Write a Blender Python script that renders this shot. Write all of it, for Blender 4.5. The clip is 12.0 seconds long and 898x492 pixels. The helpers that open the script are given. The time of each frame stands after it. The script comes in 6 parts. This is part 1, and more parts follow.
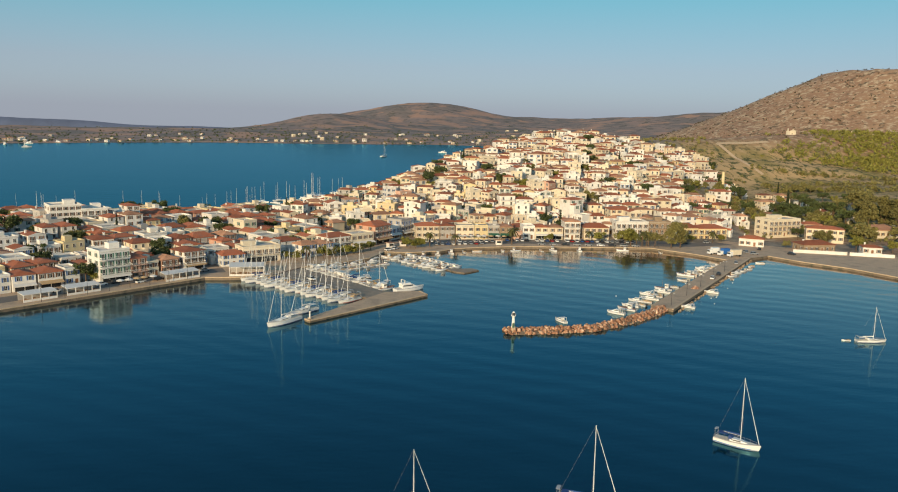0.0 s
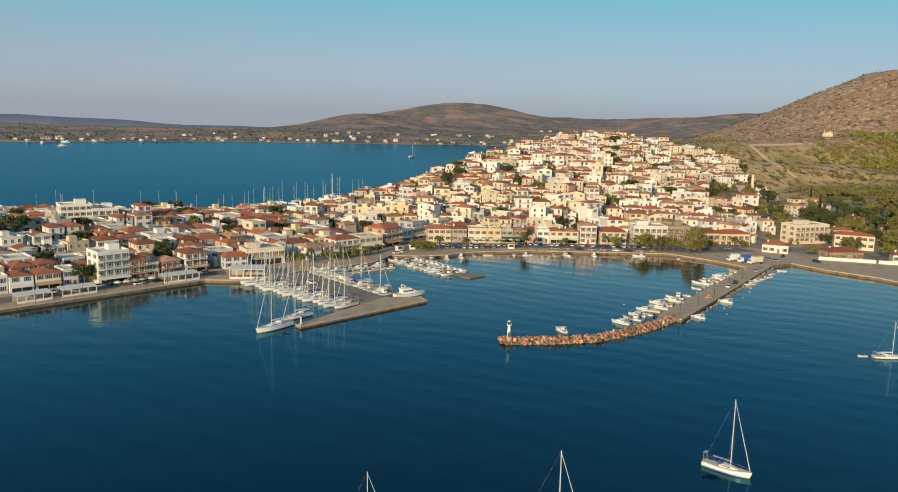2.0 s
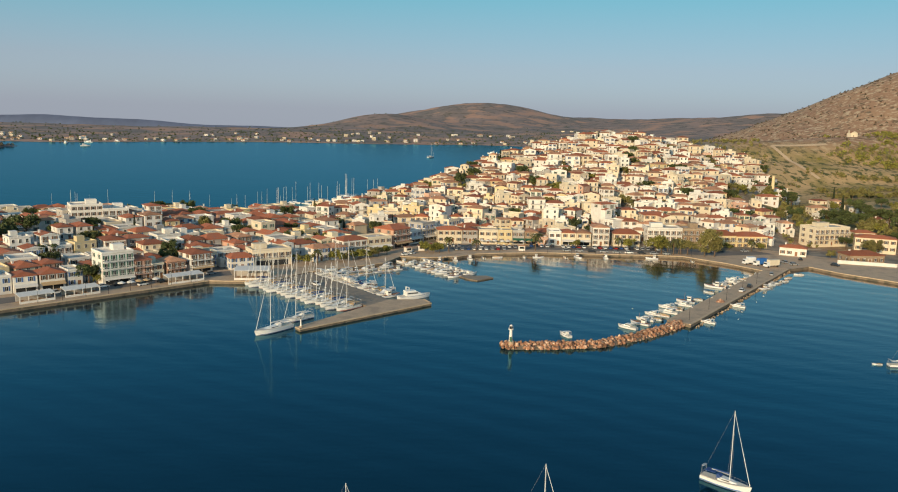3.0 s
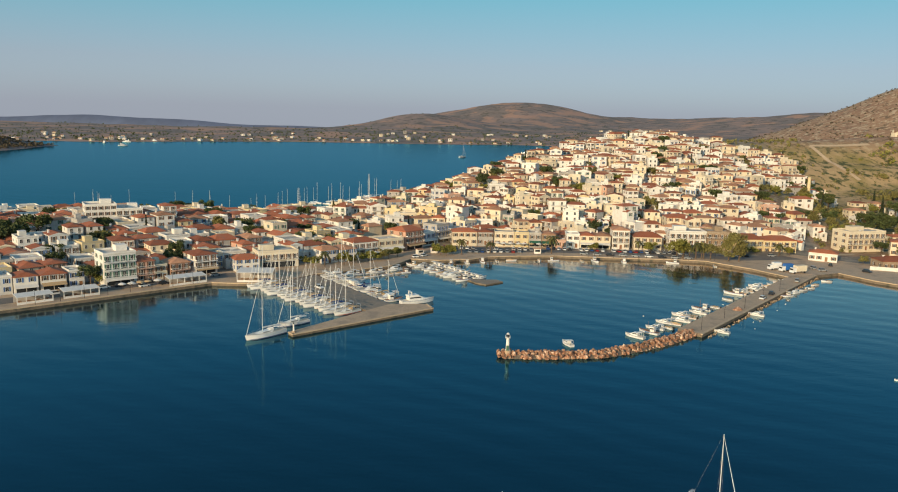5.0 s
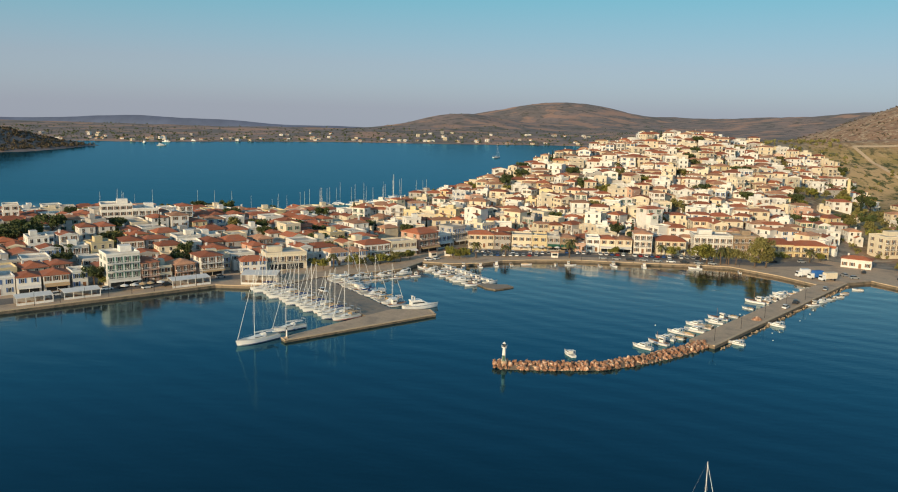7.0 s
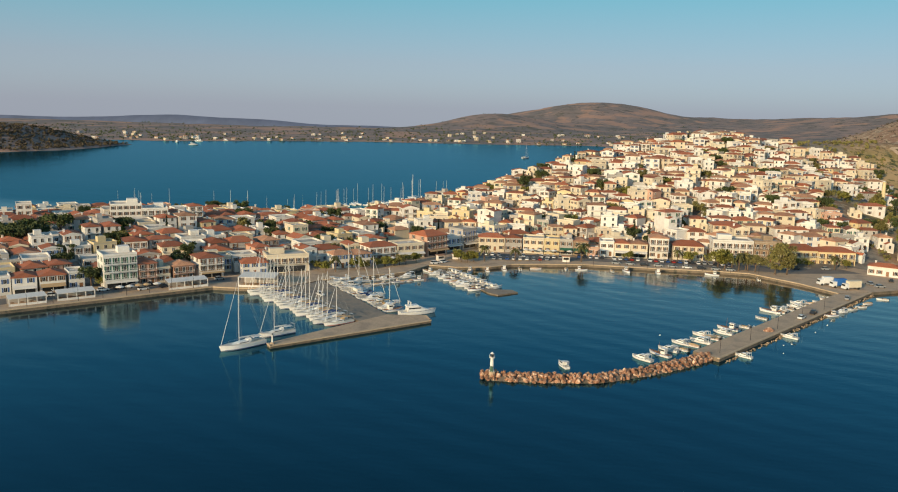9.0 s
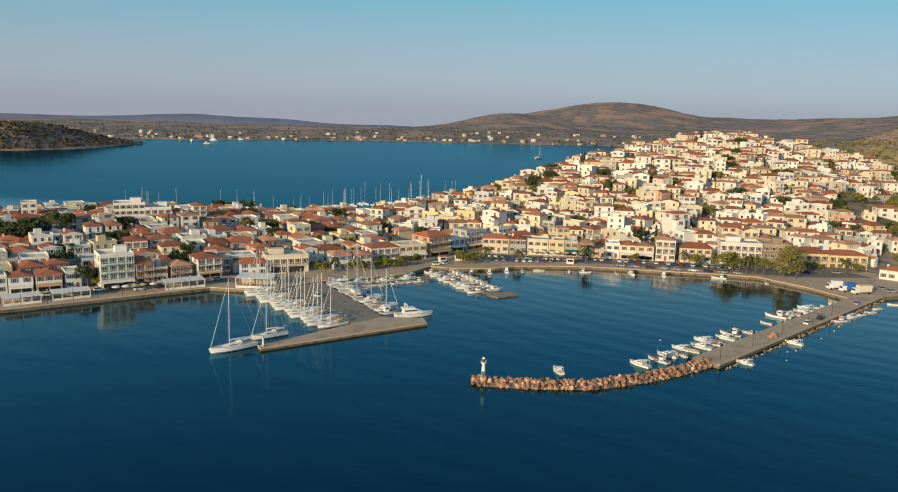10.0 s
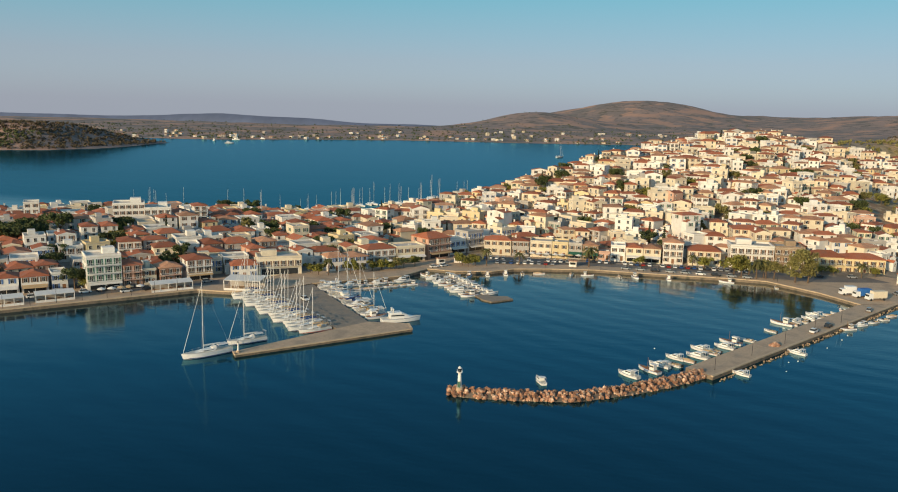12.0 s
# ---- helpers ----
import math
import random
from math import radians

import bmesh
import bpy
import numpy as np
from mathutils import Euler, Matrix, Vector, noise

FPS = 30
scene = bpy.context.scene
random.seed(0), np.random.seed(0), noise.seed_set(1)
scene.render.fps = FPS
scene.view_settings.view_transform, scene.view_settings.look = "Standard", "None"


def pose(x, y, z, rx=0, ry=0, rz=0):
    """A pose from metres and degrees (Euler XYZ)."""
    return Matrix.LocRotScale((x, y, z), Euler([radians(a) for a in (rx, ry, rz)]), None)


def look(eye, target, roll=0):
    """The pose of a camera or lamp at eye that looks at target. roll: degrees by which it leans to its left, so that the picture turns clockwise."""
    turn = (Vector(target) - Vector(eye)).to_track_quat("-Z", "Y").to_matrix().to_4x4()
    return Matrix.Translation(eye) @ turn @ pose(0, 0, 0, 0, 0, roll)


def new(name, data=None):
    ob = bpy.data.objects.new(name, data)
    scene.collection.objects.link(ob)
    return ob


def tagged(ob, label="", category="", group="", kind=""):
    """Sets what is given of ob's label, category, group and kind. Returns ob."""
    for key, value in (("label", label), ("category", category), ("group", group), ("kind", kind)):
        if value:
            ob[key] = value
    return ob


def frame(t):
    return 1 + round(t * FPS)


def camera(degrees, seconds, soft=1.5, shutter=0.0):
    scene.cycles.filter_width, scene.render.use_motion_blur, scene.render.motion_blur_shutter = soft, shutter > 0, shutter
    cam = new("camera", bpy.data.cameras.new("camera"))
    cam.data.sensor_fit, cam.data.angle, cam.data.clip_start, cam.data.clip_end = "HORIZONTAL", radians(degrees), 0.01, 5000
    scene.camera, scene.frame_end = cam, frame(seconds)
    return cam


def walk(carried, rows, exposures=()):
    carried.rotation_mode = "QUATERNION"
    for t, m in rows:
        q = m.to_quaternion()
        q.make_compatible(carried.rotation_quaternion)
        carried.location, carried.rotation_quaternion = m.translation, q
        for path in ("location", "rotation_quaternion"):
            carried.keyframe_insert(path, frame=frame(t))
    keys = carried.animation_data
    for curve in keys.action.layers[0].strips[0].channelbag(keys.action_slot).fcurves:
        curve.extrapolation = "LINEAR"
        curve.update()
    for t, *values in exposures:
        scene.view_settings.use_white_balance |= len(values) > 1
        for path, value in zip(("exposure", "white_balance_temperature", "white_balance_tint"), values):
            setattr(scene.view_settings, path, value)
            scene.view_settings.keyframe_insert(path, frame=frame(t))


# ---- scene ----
cam = camera(59.2, 12.0, soft=1.05)
PATH = [
    (0, (-2.922, -2.939, 69.190), (-3.027, 6.921, 67.535), 1.38),
    (0.5, (0.397, -0.732, 69.416), (0.187, 9.128, 67.761), 1.41),
    (1, (3.668, 1.576, 69.581), (3.343, 11.431, 67.926), 1.43),
    (1.5, (6.893, 3.973, 69.696), (6.448, 13.823, 68.031), 1.49),
    (2, (10.076, 6.450, 69.771), (9.511, 16.295, 68.106), 1.50),
    (2.5, (13.220, 8.996, 69.814), (12.520, 18.831, 68.144), 1.49),
    (3, (16.326, 11.602, 69.835), (15.476, 21.422, 68.165), 1.48),
    (5, (28.420, 22.489, 69.820), (27.070, 32.254, 68.135), 1.39),
    (5.5, (31.366, 25.298, 69.816), (29.881, 35.043, 68.131), 1.39),
    (6, (34.284, 28.133, 69.819), (32.664, 37.853, 68.124), 1.33),
    (6.5, (37.174, 30.993, 69.830), (35.429, 40.693, 68.135), 1.38),
    (7, (40.034, 33.875, 69.850), (38.164, 43.550, 68.155), 1.33),
    (7.5, (42.865, 36.779, 69.879), (40.885, 46.429, 68.179), 1.39),
    (9.5, (53.880, 48.631, 70.041), (51.450, 58.181, 68.331), 1.41),
    (10, (56.549, 51.665, 70.076), (54.024, 61.185, 68.361), 1.47),
    (10.5, (59.180, 54.735, 70.098), (56.590, 64.240, 68.383), 1.41),
    (11, (61.770, 57.848, 70.100), (59.100, 67.328, 68.380), 1.41),
    (11.5, (64.316, 61.009, 70.076), (61.561, 70.469, 68.356), 1.39),
    (12, (66.816, 64.225, 70.015), (63.946, 73.645, 68.280), 1.31),
]
walk(cam, [(t, look(eye, target, roll)) for t, eye, target, roll in PATH])


# ---- light ----
SUN_EL, SUN_AZ = radians(14.5), math.atan2(-0.38, -0.925)
world = bpy.data.worlds.new("sky")
scene.world = world
world.use_nodes = True
wn = world.node_tree
sky = wn.nodes.new("ShaderNodeTexSky")
sky.sky_type, sky.sun_disc = "NISHITA", False
sky.sun_elevation, sky.sun_rotation = SUN_EL, SUN_AZ
sky.altitude, sky.air_density, sky.dust_density, sky.ozone_density = 0, 0.42, 1.55, 1.2
tone = wn.nodes.new("ShaderNodeMix")
tone.data_type, tone.blend_type = "RGBA", "MULTIPLY"
tone.inputs[0].default_value, tone.inputs[7].default_value = 1.0, (1.0, 1.17, 0.97, 1)
wn.links.new(sky.outputs[0], tone.inputs[6])
# evening haze: pale mauve at the horizon, turquoise above it, deep blue overhead
aim, climb, bands = wn.nodes.new("ShaderNodeTexCoord"), wn.nodes.new("ShaderNodeSeparateXYZ"), wn.nodes.new("ShaderNodeValToRGB")
wn.links.new(aim.outputs["Generated"], climb.inputs[0])
wn.links.new(climb.outputs["Z"], bands.inputs[0])
bands.color_ramp.elements[0].position, bands.color_ramp.elements[0].color = 0.0, (0.72, 0.76, 0.92, 1)
bands.color_ramp.elements[1].position, bands.color_ramp.elements[1].color = 1.0, (0.14, 0.30, 0.58, 1)
for at, tint in ((0.055, (0.62, 0.70, 0.84)), (0.135, (0.28, 0.80, 0.95)), (0.36, (0.19, 0.54, 0.84))):
    bands.color_ramp.elements.new(at).color = (*tint, 1)
lift = wn.nodes.new("ShaderNodeMix")
lift.data_type, lift.blend_type = "RGBA", "MULTIPLY"
lift.inputs[0].default_value, lift.inputs[7].default_value = 1.0, (3.65, 3.65, 3.65, 1)
wn.links.new(bands.outputs[0], lift.inputs[6])
haze = wn.nodes.new("ShaderNodeMix")
haze.data_type = "RGBA"
haze.inputs[0].default_value = 0.70
wn.links.new(tone.outputs[2], haze.inputs[6])
wn.links.new(lift.outputs[2], haze.inputs[7])
wn.links.new(haze.outputs[2], wn.nodes["Background"].inputs[0])
wn.nodes["Background"].inputs[1].default_value = 0.15
sun = new("sun", bpy.data.lights.new("sun", "SUN"))
sun.data.energy, sun.data.angle, sun.data.color = 3.75, radians(0.6), (1.0, 0.76, 0.46)
sun.matrix_world = look((0, 0, 300), (0.38 * math.cos(SUN_EL), 0.925 * math.cos(SUN_EL), 300 - math.sin(SUN_EL)))
scene.view_settings.exposure = 0.08


# ---- materials ----
def surface(name, colour, rough=0.8, metal=0.0, vary=0.12, size=1.0, fine=8.0, bump=0.15, tint=0.0, stain=None, bump_distance=0.03):
    """A worn surface: colour broken at two scales, optional stains, and a different tone for each object."""
    m = bpy.data.materials.new(name)
    m.use_nodes = True
    n, l = m.node_tree.nodes, m.node_tree.links
    b = n["Principled BSDF"]
    b.inputs["Roughness"].default_value, b.inputs["Metallic"].default_value = rough, metal
    geo = n.new("ShaderNodeNewGeometry")
    big, small = n.new("ShaderNodeTexNoise"), n.new("ShaderNodeTexNoise")
    big.inputs["Scale"].default_value, small.inputs["Scale"].default_value = 1 / size, fine / size
    big.inputs["Detail"].default_value = small.inputs["Detail"].default_value = 4
    for q in (big, small):
        l.new(geo.outputs["Position"], q.inputs["Vector"])
    add = n.new("ShaderNodeMath")
    add.operation = "ADD"
    l.new(big.outputs[0], add.inputs[0])
    l.new(small.outputs[0], add.inputs[1])
    ramp = n.new("ShaderNodeMapRange")
    ramp.inputs[1].default_value, ramp.inputs[2].default_value = 0.7, 1.3
    ramp.inputs[3].default_value, ramp.inputs[4].default_value = 1 - vary, 1 + vary
    l.new(add.outputs[0], ramp.inputs[0])
    hsv = n.new("ShaderNodeHueSaturation")
    hsv.inputs["Color"].default_value = (*colour, 1)
    if stain:
        mix = n.new("ShaderNodeMix")
        mix.data_type = "RGBA"
        mix.inputs[6].default_value, mix.inputs[7].default_value = (*colour, 1), (*stain, 1)
        cut = n.new("ShaderNodeMapRange")
        cut.inputs[1].default_value, cut.inputs[2].default_value = 0.48, 0.68
        l.new(big.outputs[0], cut.inputs[0])
        l.new(cut.outputs[0], mix.inputs[0])
        l.new(mix.outputs[2], hsv.inputs["Color"])
    value = ramp.outputs[0]
    if tint:
        info = n.new("ShaderNodeObjectInfo")
        span = n.new("ShaderNodeMapRange")
        span.inputs[3].default_value, span.inputs[4].default_value = 1 - tint, 1 + tint * 0.6
        l.new(info.outputs["Random"], span.inputs[0])
        both = n.new("ShaderNodeMath")
        both.operation = "MULTIPLY"
        l.new(ramp.outputs[0], both.inputs[0])
        l.new(span.outputs[0], both.inputs[1])
        value = both.outputs[0]
    l.new(value, hsv.inputs["Value"])
    l.new(hsv.outputs[0], b.inputs["Base Color"])
    if bump:
        bp = n.new("ShaderNodeBump")
        bp.inputs["Strength"].default_value, bp.inputs["Distance"].default_value = bump, bump_distance
        l.new(small.outputs[0], bp.inputs["Height"])
        l.new(bp.outputs[0], b.inputs["Normal"])
    return m


M_WALLS = {
    "white": surface("white_plaster", (0.80, 0.77, 0.72), 0.85, size=4, vary=0.08, tint=0.10, stain=(0.66, 0.61, 0.54)),
    "cream": surface("cream_plaster", (0.74, 0.64, 0.48), 0.85, size=4, vary=0.08, tint=0.12, stain=(0.62, 0.53, 0.40)),
    "yellow": surface("yellow_plaster", (0.72, 0.58, 0.34), 0.85, size=4, vary=0.08, tint=0.12),
    "pink": surface("pink_plaster", (0.62, 0.38, 0.28), 0.85, size=4, vary=0.08, tint=0.12),
    "grey": surface("grey_render", (0.46, 0.43, 0.40), 0.9, size=3, vary=0.12, tint=0.15, stain=(0.36, 0.33, 0.30)),
    "stone": surface("rubble_stone", (0.34, 0.25, 0.17), 0.95, size=1.5, vary=0.3, tint=0.15, bump=0.5),
}
M_TILE = surface("terracotta_tiles", (0.44, 0.135, 0.06), 0.85, size=3, fine=10, vary=0.28, tint=0.35, bump=0.5, stain=(0.30, 0.12, 0.07))
M_TILE_PALE = surface("faded_terracotta_tiles", (0.50, 0.25, 0.14), 0.85, size=3, fine=10, vary=0.28, tint=0.3, bump=0.5)
M_SLAB = surface("roof_concrete", (0.62, 0.56, 0.48), 0.9, size=4, vary=0.15, tint=0.25, stain=(0.38, 0.34, 0.30))
M_GLASS = surface("dark_window_glass", (0.03, 0.035, 0.04), 0.12, size=2, vary=0.3, bump=0, tint=0.4)
M_FRAME = surface("painted_frame", (0.72, 0.70, 0.66), 0.6, size=1, vary=0.08, bump=0)
M_SHUTTER = {
    "brown": surface("brown_shutter", (0.16, 0.08, 0.04), 0.7, size=1, vary=0.2, tint=0.4),
    "blue": surface("blue_shutter", (0.06, 0.13, 0.30), 0.6, size=1, vary=0.2, tint=0.3),
    "green": surface("green_shutter", (0.05, 0.14, 0.09), 0.6, size=1, vary=0.2, tint=0.3),
}
M_AWNING = {
    "white": surface("white_canvas", (0.74, 0.71, 0.66), 0.8, size=1, vary=0.08),
    "green": surface("green_canvas", (0.02, 0.13, 0.08), 0.8, size=1, vary=0.15),
    "tan": surface("tan_canvas", (0.52, 0.36, 0.20), 0.8, size=1, vary=0.12),
}
M_CONCRETE = surface("quay_concrete", (0.56, 0.40, 0.265), 0.9, size=6, fine=10, vary=0.18, stain=(0.36, 0.265, 0.185))
M_WHARF = surface("dark_mottled_wharf_surface", (0.32, 0.255, 0.19), 0.9, size=5, fine=10, vary=0.2, stain=(0.19, 0.17, 0.145))
# damp quay sides; under the breakwater boulders it paints the shade in their gaps
M_WET_AND_GAP_SHADE = surface("damp_quay_wall_and_gap_shade", (0.22, 0.165, 0.115), 0.7, size=3, vary=0.3, stain=(0.07, 0.065, 0.045))
M_KERB = surface("pale_kerb_stone", (0.58, 0.43, 0.28), 0.9, size=2, vary=0.15)
M_ASPHALT = surface("worn_asphalt", (0.19, 0.16, 0.135), 0.9, size=8, fine=14, vary=0.2, stain=(0.19, 0.17, 0.145))
M_ROCK = surface("red_brown_boulder", (0.39, 0.195, 0.115), 0.95, size=1.0, vary=0.35, tint=0.5, bump=0.7, bump_distance=0.15, stain=(0.58, 0.43, 0.31))
M_RUBBLE = surface("tan_quarry_stone", (0.40, 0.29, 0.19), 0.95, size=1.0, vary=0.3, tint=0.4, bump=0.6, bump_distance=0.1)
M_HULL = surface("white_gelcoat", (0.80, 0.79, 0.76), 0.25, size=3, vary=0.04, bump=0, tint=0.06)
M_DECK = surface("boat_deck", (0.66, 0.60, 0.50), 0.6, size=2, vary=0.1)
M_NAVY = surface("navy_blue_canvas", (0.02, 0.06, 0.20), 0.7, size=1, vary=0.15)
M_BRIGHTBLUE = surface("bright_blue_paint", (0.03, 0.14, 0.42), 0.5, size=1, vary=0.1)
M_ALU = surface("white_painted_mast", (0.72, 0.70, 0.66), 0.35, size=1, vary=0.05, bump=0)
M_WIRE = surface("steel_wire", (0.42, 0.41, 0.40), 0.4, size=1, vary=0.05, bump=0)
M_WOOD = surface("varnished_wood", (0.26, 0.12, 0.05), 0.5, size=1, vary=0.25)
M_RED = surface("faded_red_paint", (0.40, 0.06, 0.04), 0.6, size=1, vary=0.15)
M_CAR = {
    "white": surface("white_car_paint", (0.75, 0.75, 0.74), 0.25, size=2, vary=0.03, bump=0),
    "silver": surface("silver_car_paint", (0.42, 0.43, 0.44), 0.3, metal=0.4, size=2, vary=0.03, bump=0),
    "dark": surface("dark_car_paint", (0.03, 0.035, 0.045), 0.25, size=2, vary=0.05, bump=0),
    "red": surface("red_car_paint", (0.35, 0.03, 0.025), 0.25, size=2, vary=0.05, bump=0),
    "blue": surface("blue_car_paint", (0.03, 0.08, 0.24), 0.25, size=2, vary=0.05, bump=0),
}
M_TYRE = surface("black_rubber", (0.02, 0.02, 0.02), 0.8, size=1, vary=0.1)
M_BARK = surface("bark", (0.14, 0.09, 0.055), 0.95, size=0.5, vary=0.3, bump=0.5)
M_LEAF = {
    "pine": surface("pine_foliage", (0.07, 0.09, 0.025), 0.8, size=2, vary=0.4, tint=0.25, bump=0),
    "olive": surface("olive_green_foliage", (0.185, 0.165, 0.05), 0.8, size=2, vary=0.4, tint=0.25, bump=0),
    "bright": surface("bright_green_foliage", (0.19, 0.18, 0.032), 0.8, size=2, vary=0.35, tint=0.2, bump=0),
    "cypress": surface("cypress_foliage", (0.03, 0.042, 0.018), 0.85, size=2, vary=0.4, tint=0.2, bump=0),
    "scrub": surface("dry_brown_scrub", (0.095, 0.072, 0.042), 0.9, size=4, vary=0.4, tint=0.2, bump=0),
    "palm": surface("palm_fronds", (0.10, 0.095, 0.025), 0.7, size=1, vary=0.35, tint=0.2, bump=0),
}


def sea_material():
    m = bpy.data.materials.new("rippled_sea_water")
    m.use_nodes = True
    n, l = m.node_tree.nodes, m.node_tree.links
    b = n["Principled BSDF"]
    geo = n.new("ShaderNodeNewGeometry")
    turn = n.new("ShaderNodeMapping")
    turn.inputs["Rotation"].default_value = (0, 0, radians(-20))
    turn.inputs["Scale"].default_value = (0.4, 1.0, 1.0)
    l.new(geo.outputs["Position"], turn.inputs["Vector"])
    heights = []
    for scale, detail, gain in ((0.9, 3, 0.09), (0.085, 3, 0.6), (0.018, 2, 1.3)):
        q = n.new("ShaderNodeTexNoise")
        q.inputs["Scale"].default_value, q.inputs["Detail"].default_value = scale, detail
        l.new(turn.outputs[0], q.inputs["Vector"])
        g = n.new("ShaderNodeMath")
        g.operation = "MULTIPLY"
        g.inputs[1].default_value = gain
        l.new(q.outputs[0], g.inputs[0])
        heights.append((q, g))
    one, two = n.new("ShaderNodeMath"), n.new("ShaderNodeMath")
    l.new(heights[0][1].outputs[0], one.inputs[0])
    l.new(heights[1][1].outputs[0], one.inputs[1])
    l.new(one.outputs[0], two.inputs[0])
    l.new(heights[2][1].outputs[0], two.inputs[1])
    across = n.new("ShaderNodeMapping")
    across.inputs["Rotation"].default_value = (0, 0, radians(-63))
    l.new(geo.outputs["Position"], across.inputs["Vector"])
    swell = n.new("ShaderNodeTexWave")
    swell.inputs["Scale"].default_value, swell.inputs["Distortion"].default_value = 0.030, 9.0
    swell.inputs["Detail"].default_value, swell.inputs["Detail Scale"].default_value = 3.0, 0.35
    l.new(across.outputs[0], swell.inputs["Vector"])
    patch = n.new("ShaderNodeMath")
    patch.operation = "MULTIPLY"
    l.new(swell.outputs["Fac"], patch.inputs[0])
    l.new(heights[2][0].outputs[0], patch.inputs[1])
    gain = n.new("ShaderNodeMath")
    gain.operation = "MULTIPLY_ADD"
    gain.inputs[1].default_value = 0.22
    l.new(patch.outputs[0], gain.inputs[0])
    l.new(two.outputs[0], gain.inputs[2])
    bp = n.new("ShaderNodeBump")
    bp.inputs["Strength"].default_value, bp.inputs["Distance"].default_value = 0.5, 0.4
    l.new(gain.outputs[0], bp.inputs["Height"])
    mix = n.new("ShaderNodeMix")
    mix.data_type = "RGBA"
    mix.inputs[6].default_value, mix.inputs[7].default_value = (0.0001, 0.0070, 0.0120, 1), (0.0002, 0.017, 0.032, 1)
    l.new(heights[2][0].outputs[0], mix.inputs[0])
    deep, gloss, both = n.new("ShaderNodeBsdfDiffuse"), n.new("ShaderNodeBsdfGlossy"), n.new("ShaderNodeMixShader")
    l.new(mix.outputs[2], deep.inputs["Color"])
    gloss.inputs["Roughness"].default_value = 0.11
    l.new(bp.outputs[0], gloss.inputs["Normal"])
    edge = n.new("ShaderNodeFresnel")
    edge.inputs["IOR"].default_value = 1.33
    l.new(bp.outputs[0], edge.inputs["Normal"])
    ease = n.new("ShaderNodeMath")
    ease.operation = "MULTIPLY"
    l.new(edge.outputs[0], ease.inputs[0])
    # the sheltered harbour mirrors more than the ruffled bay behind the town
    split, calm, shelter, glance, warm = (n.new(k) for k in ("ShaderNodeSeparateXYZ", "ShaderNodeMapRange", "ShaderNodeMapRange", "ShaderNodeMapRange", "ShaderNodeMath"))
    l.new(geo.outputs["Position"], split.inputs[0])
    # 1.7 lifts harbour reflections above their Fresnel strength
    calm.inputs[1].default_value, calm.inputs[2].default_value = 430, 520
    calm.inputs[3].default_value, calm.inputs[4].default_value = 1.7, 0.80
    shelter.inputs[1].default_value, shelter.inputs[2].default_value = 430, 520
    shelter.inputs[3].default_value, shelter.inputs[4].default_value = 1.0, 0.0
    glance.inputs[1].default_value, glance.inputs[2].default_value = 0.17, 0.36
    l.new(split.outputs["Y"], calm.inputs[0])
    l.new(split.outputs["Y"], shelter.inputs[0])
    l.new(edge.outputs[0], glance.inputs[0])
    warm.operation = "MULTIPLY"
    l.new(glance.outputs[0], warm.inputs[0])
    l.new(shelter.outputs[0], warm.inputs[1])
    # reflections are coloured here: teal seen steeply, warm white at grazing harbour angles
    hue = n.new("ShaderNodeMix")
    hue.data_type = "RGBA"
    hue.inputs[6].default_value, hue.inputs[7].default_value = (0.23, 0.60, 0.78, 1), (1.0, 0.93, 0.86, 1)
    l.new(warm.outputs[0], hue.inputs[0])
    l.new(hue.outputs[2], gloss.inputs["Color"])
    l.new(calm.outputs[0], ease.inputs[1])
    l.new(ease.outputs[0], both.inputs[0])
    l.new(deep.outputs[0], both.inputs[1])
    l.new(gloss.outputs[0], both.inputs[2])
    l.new(both.outputs[0], n["Material Output"].inputs["Surface"])
    n.remove(b)
    return m


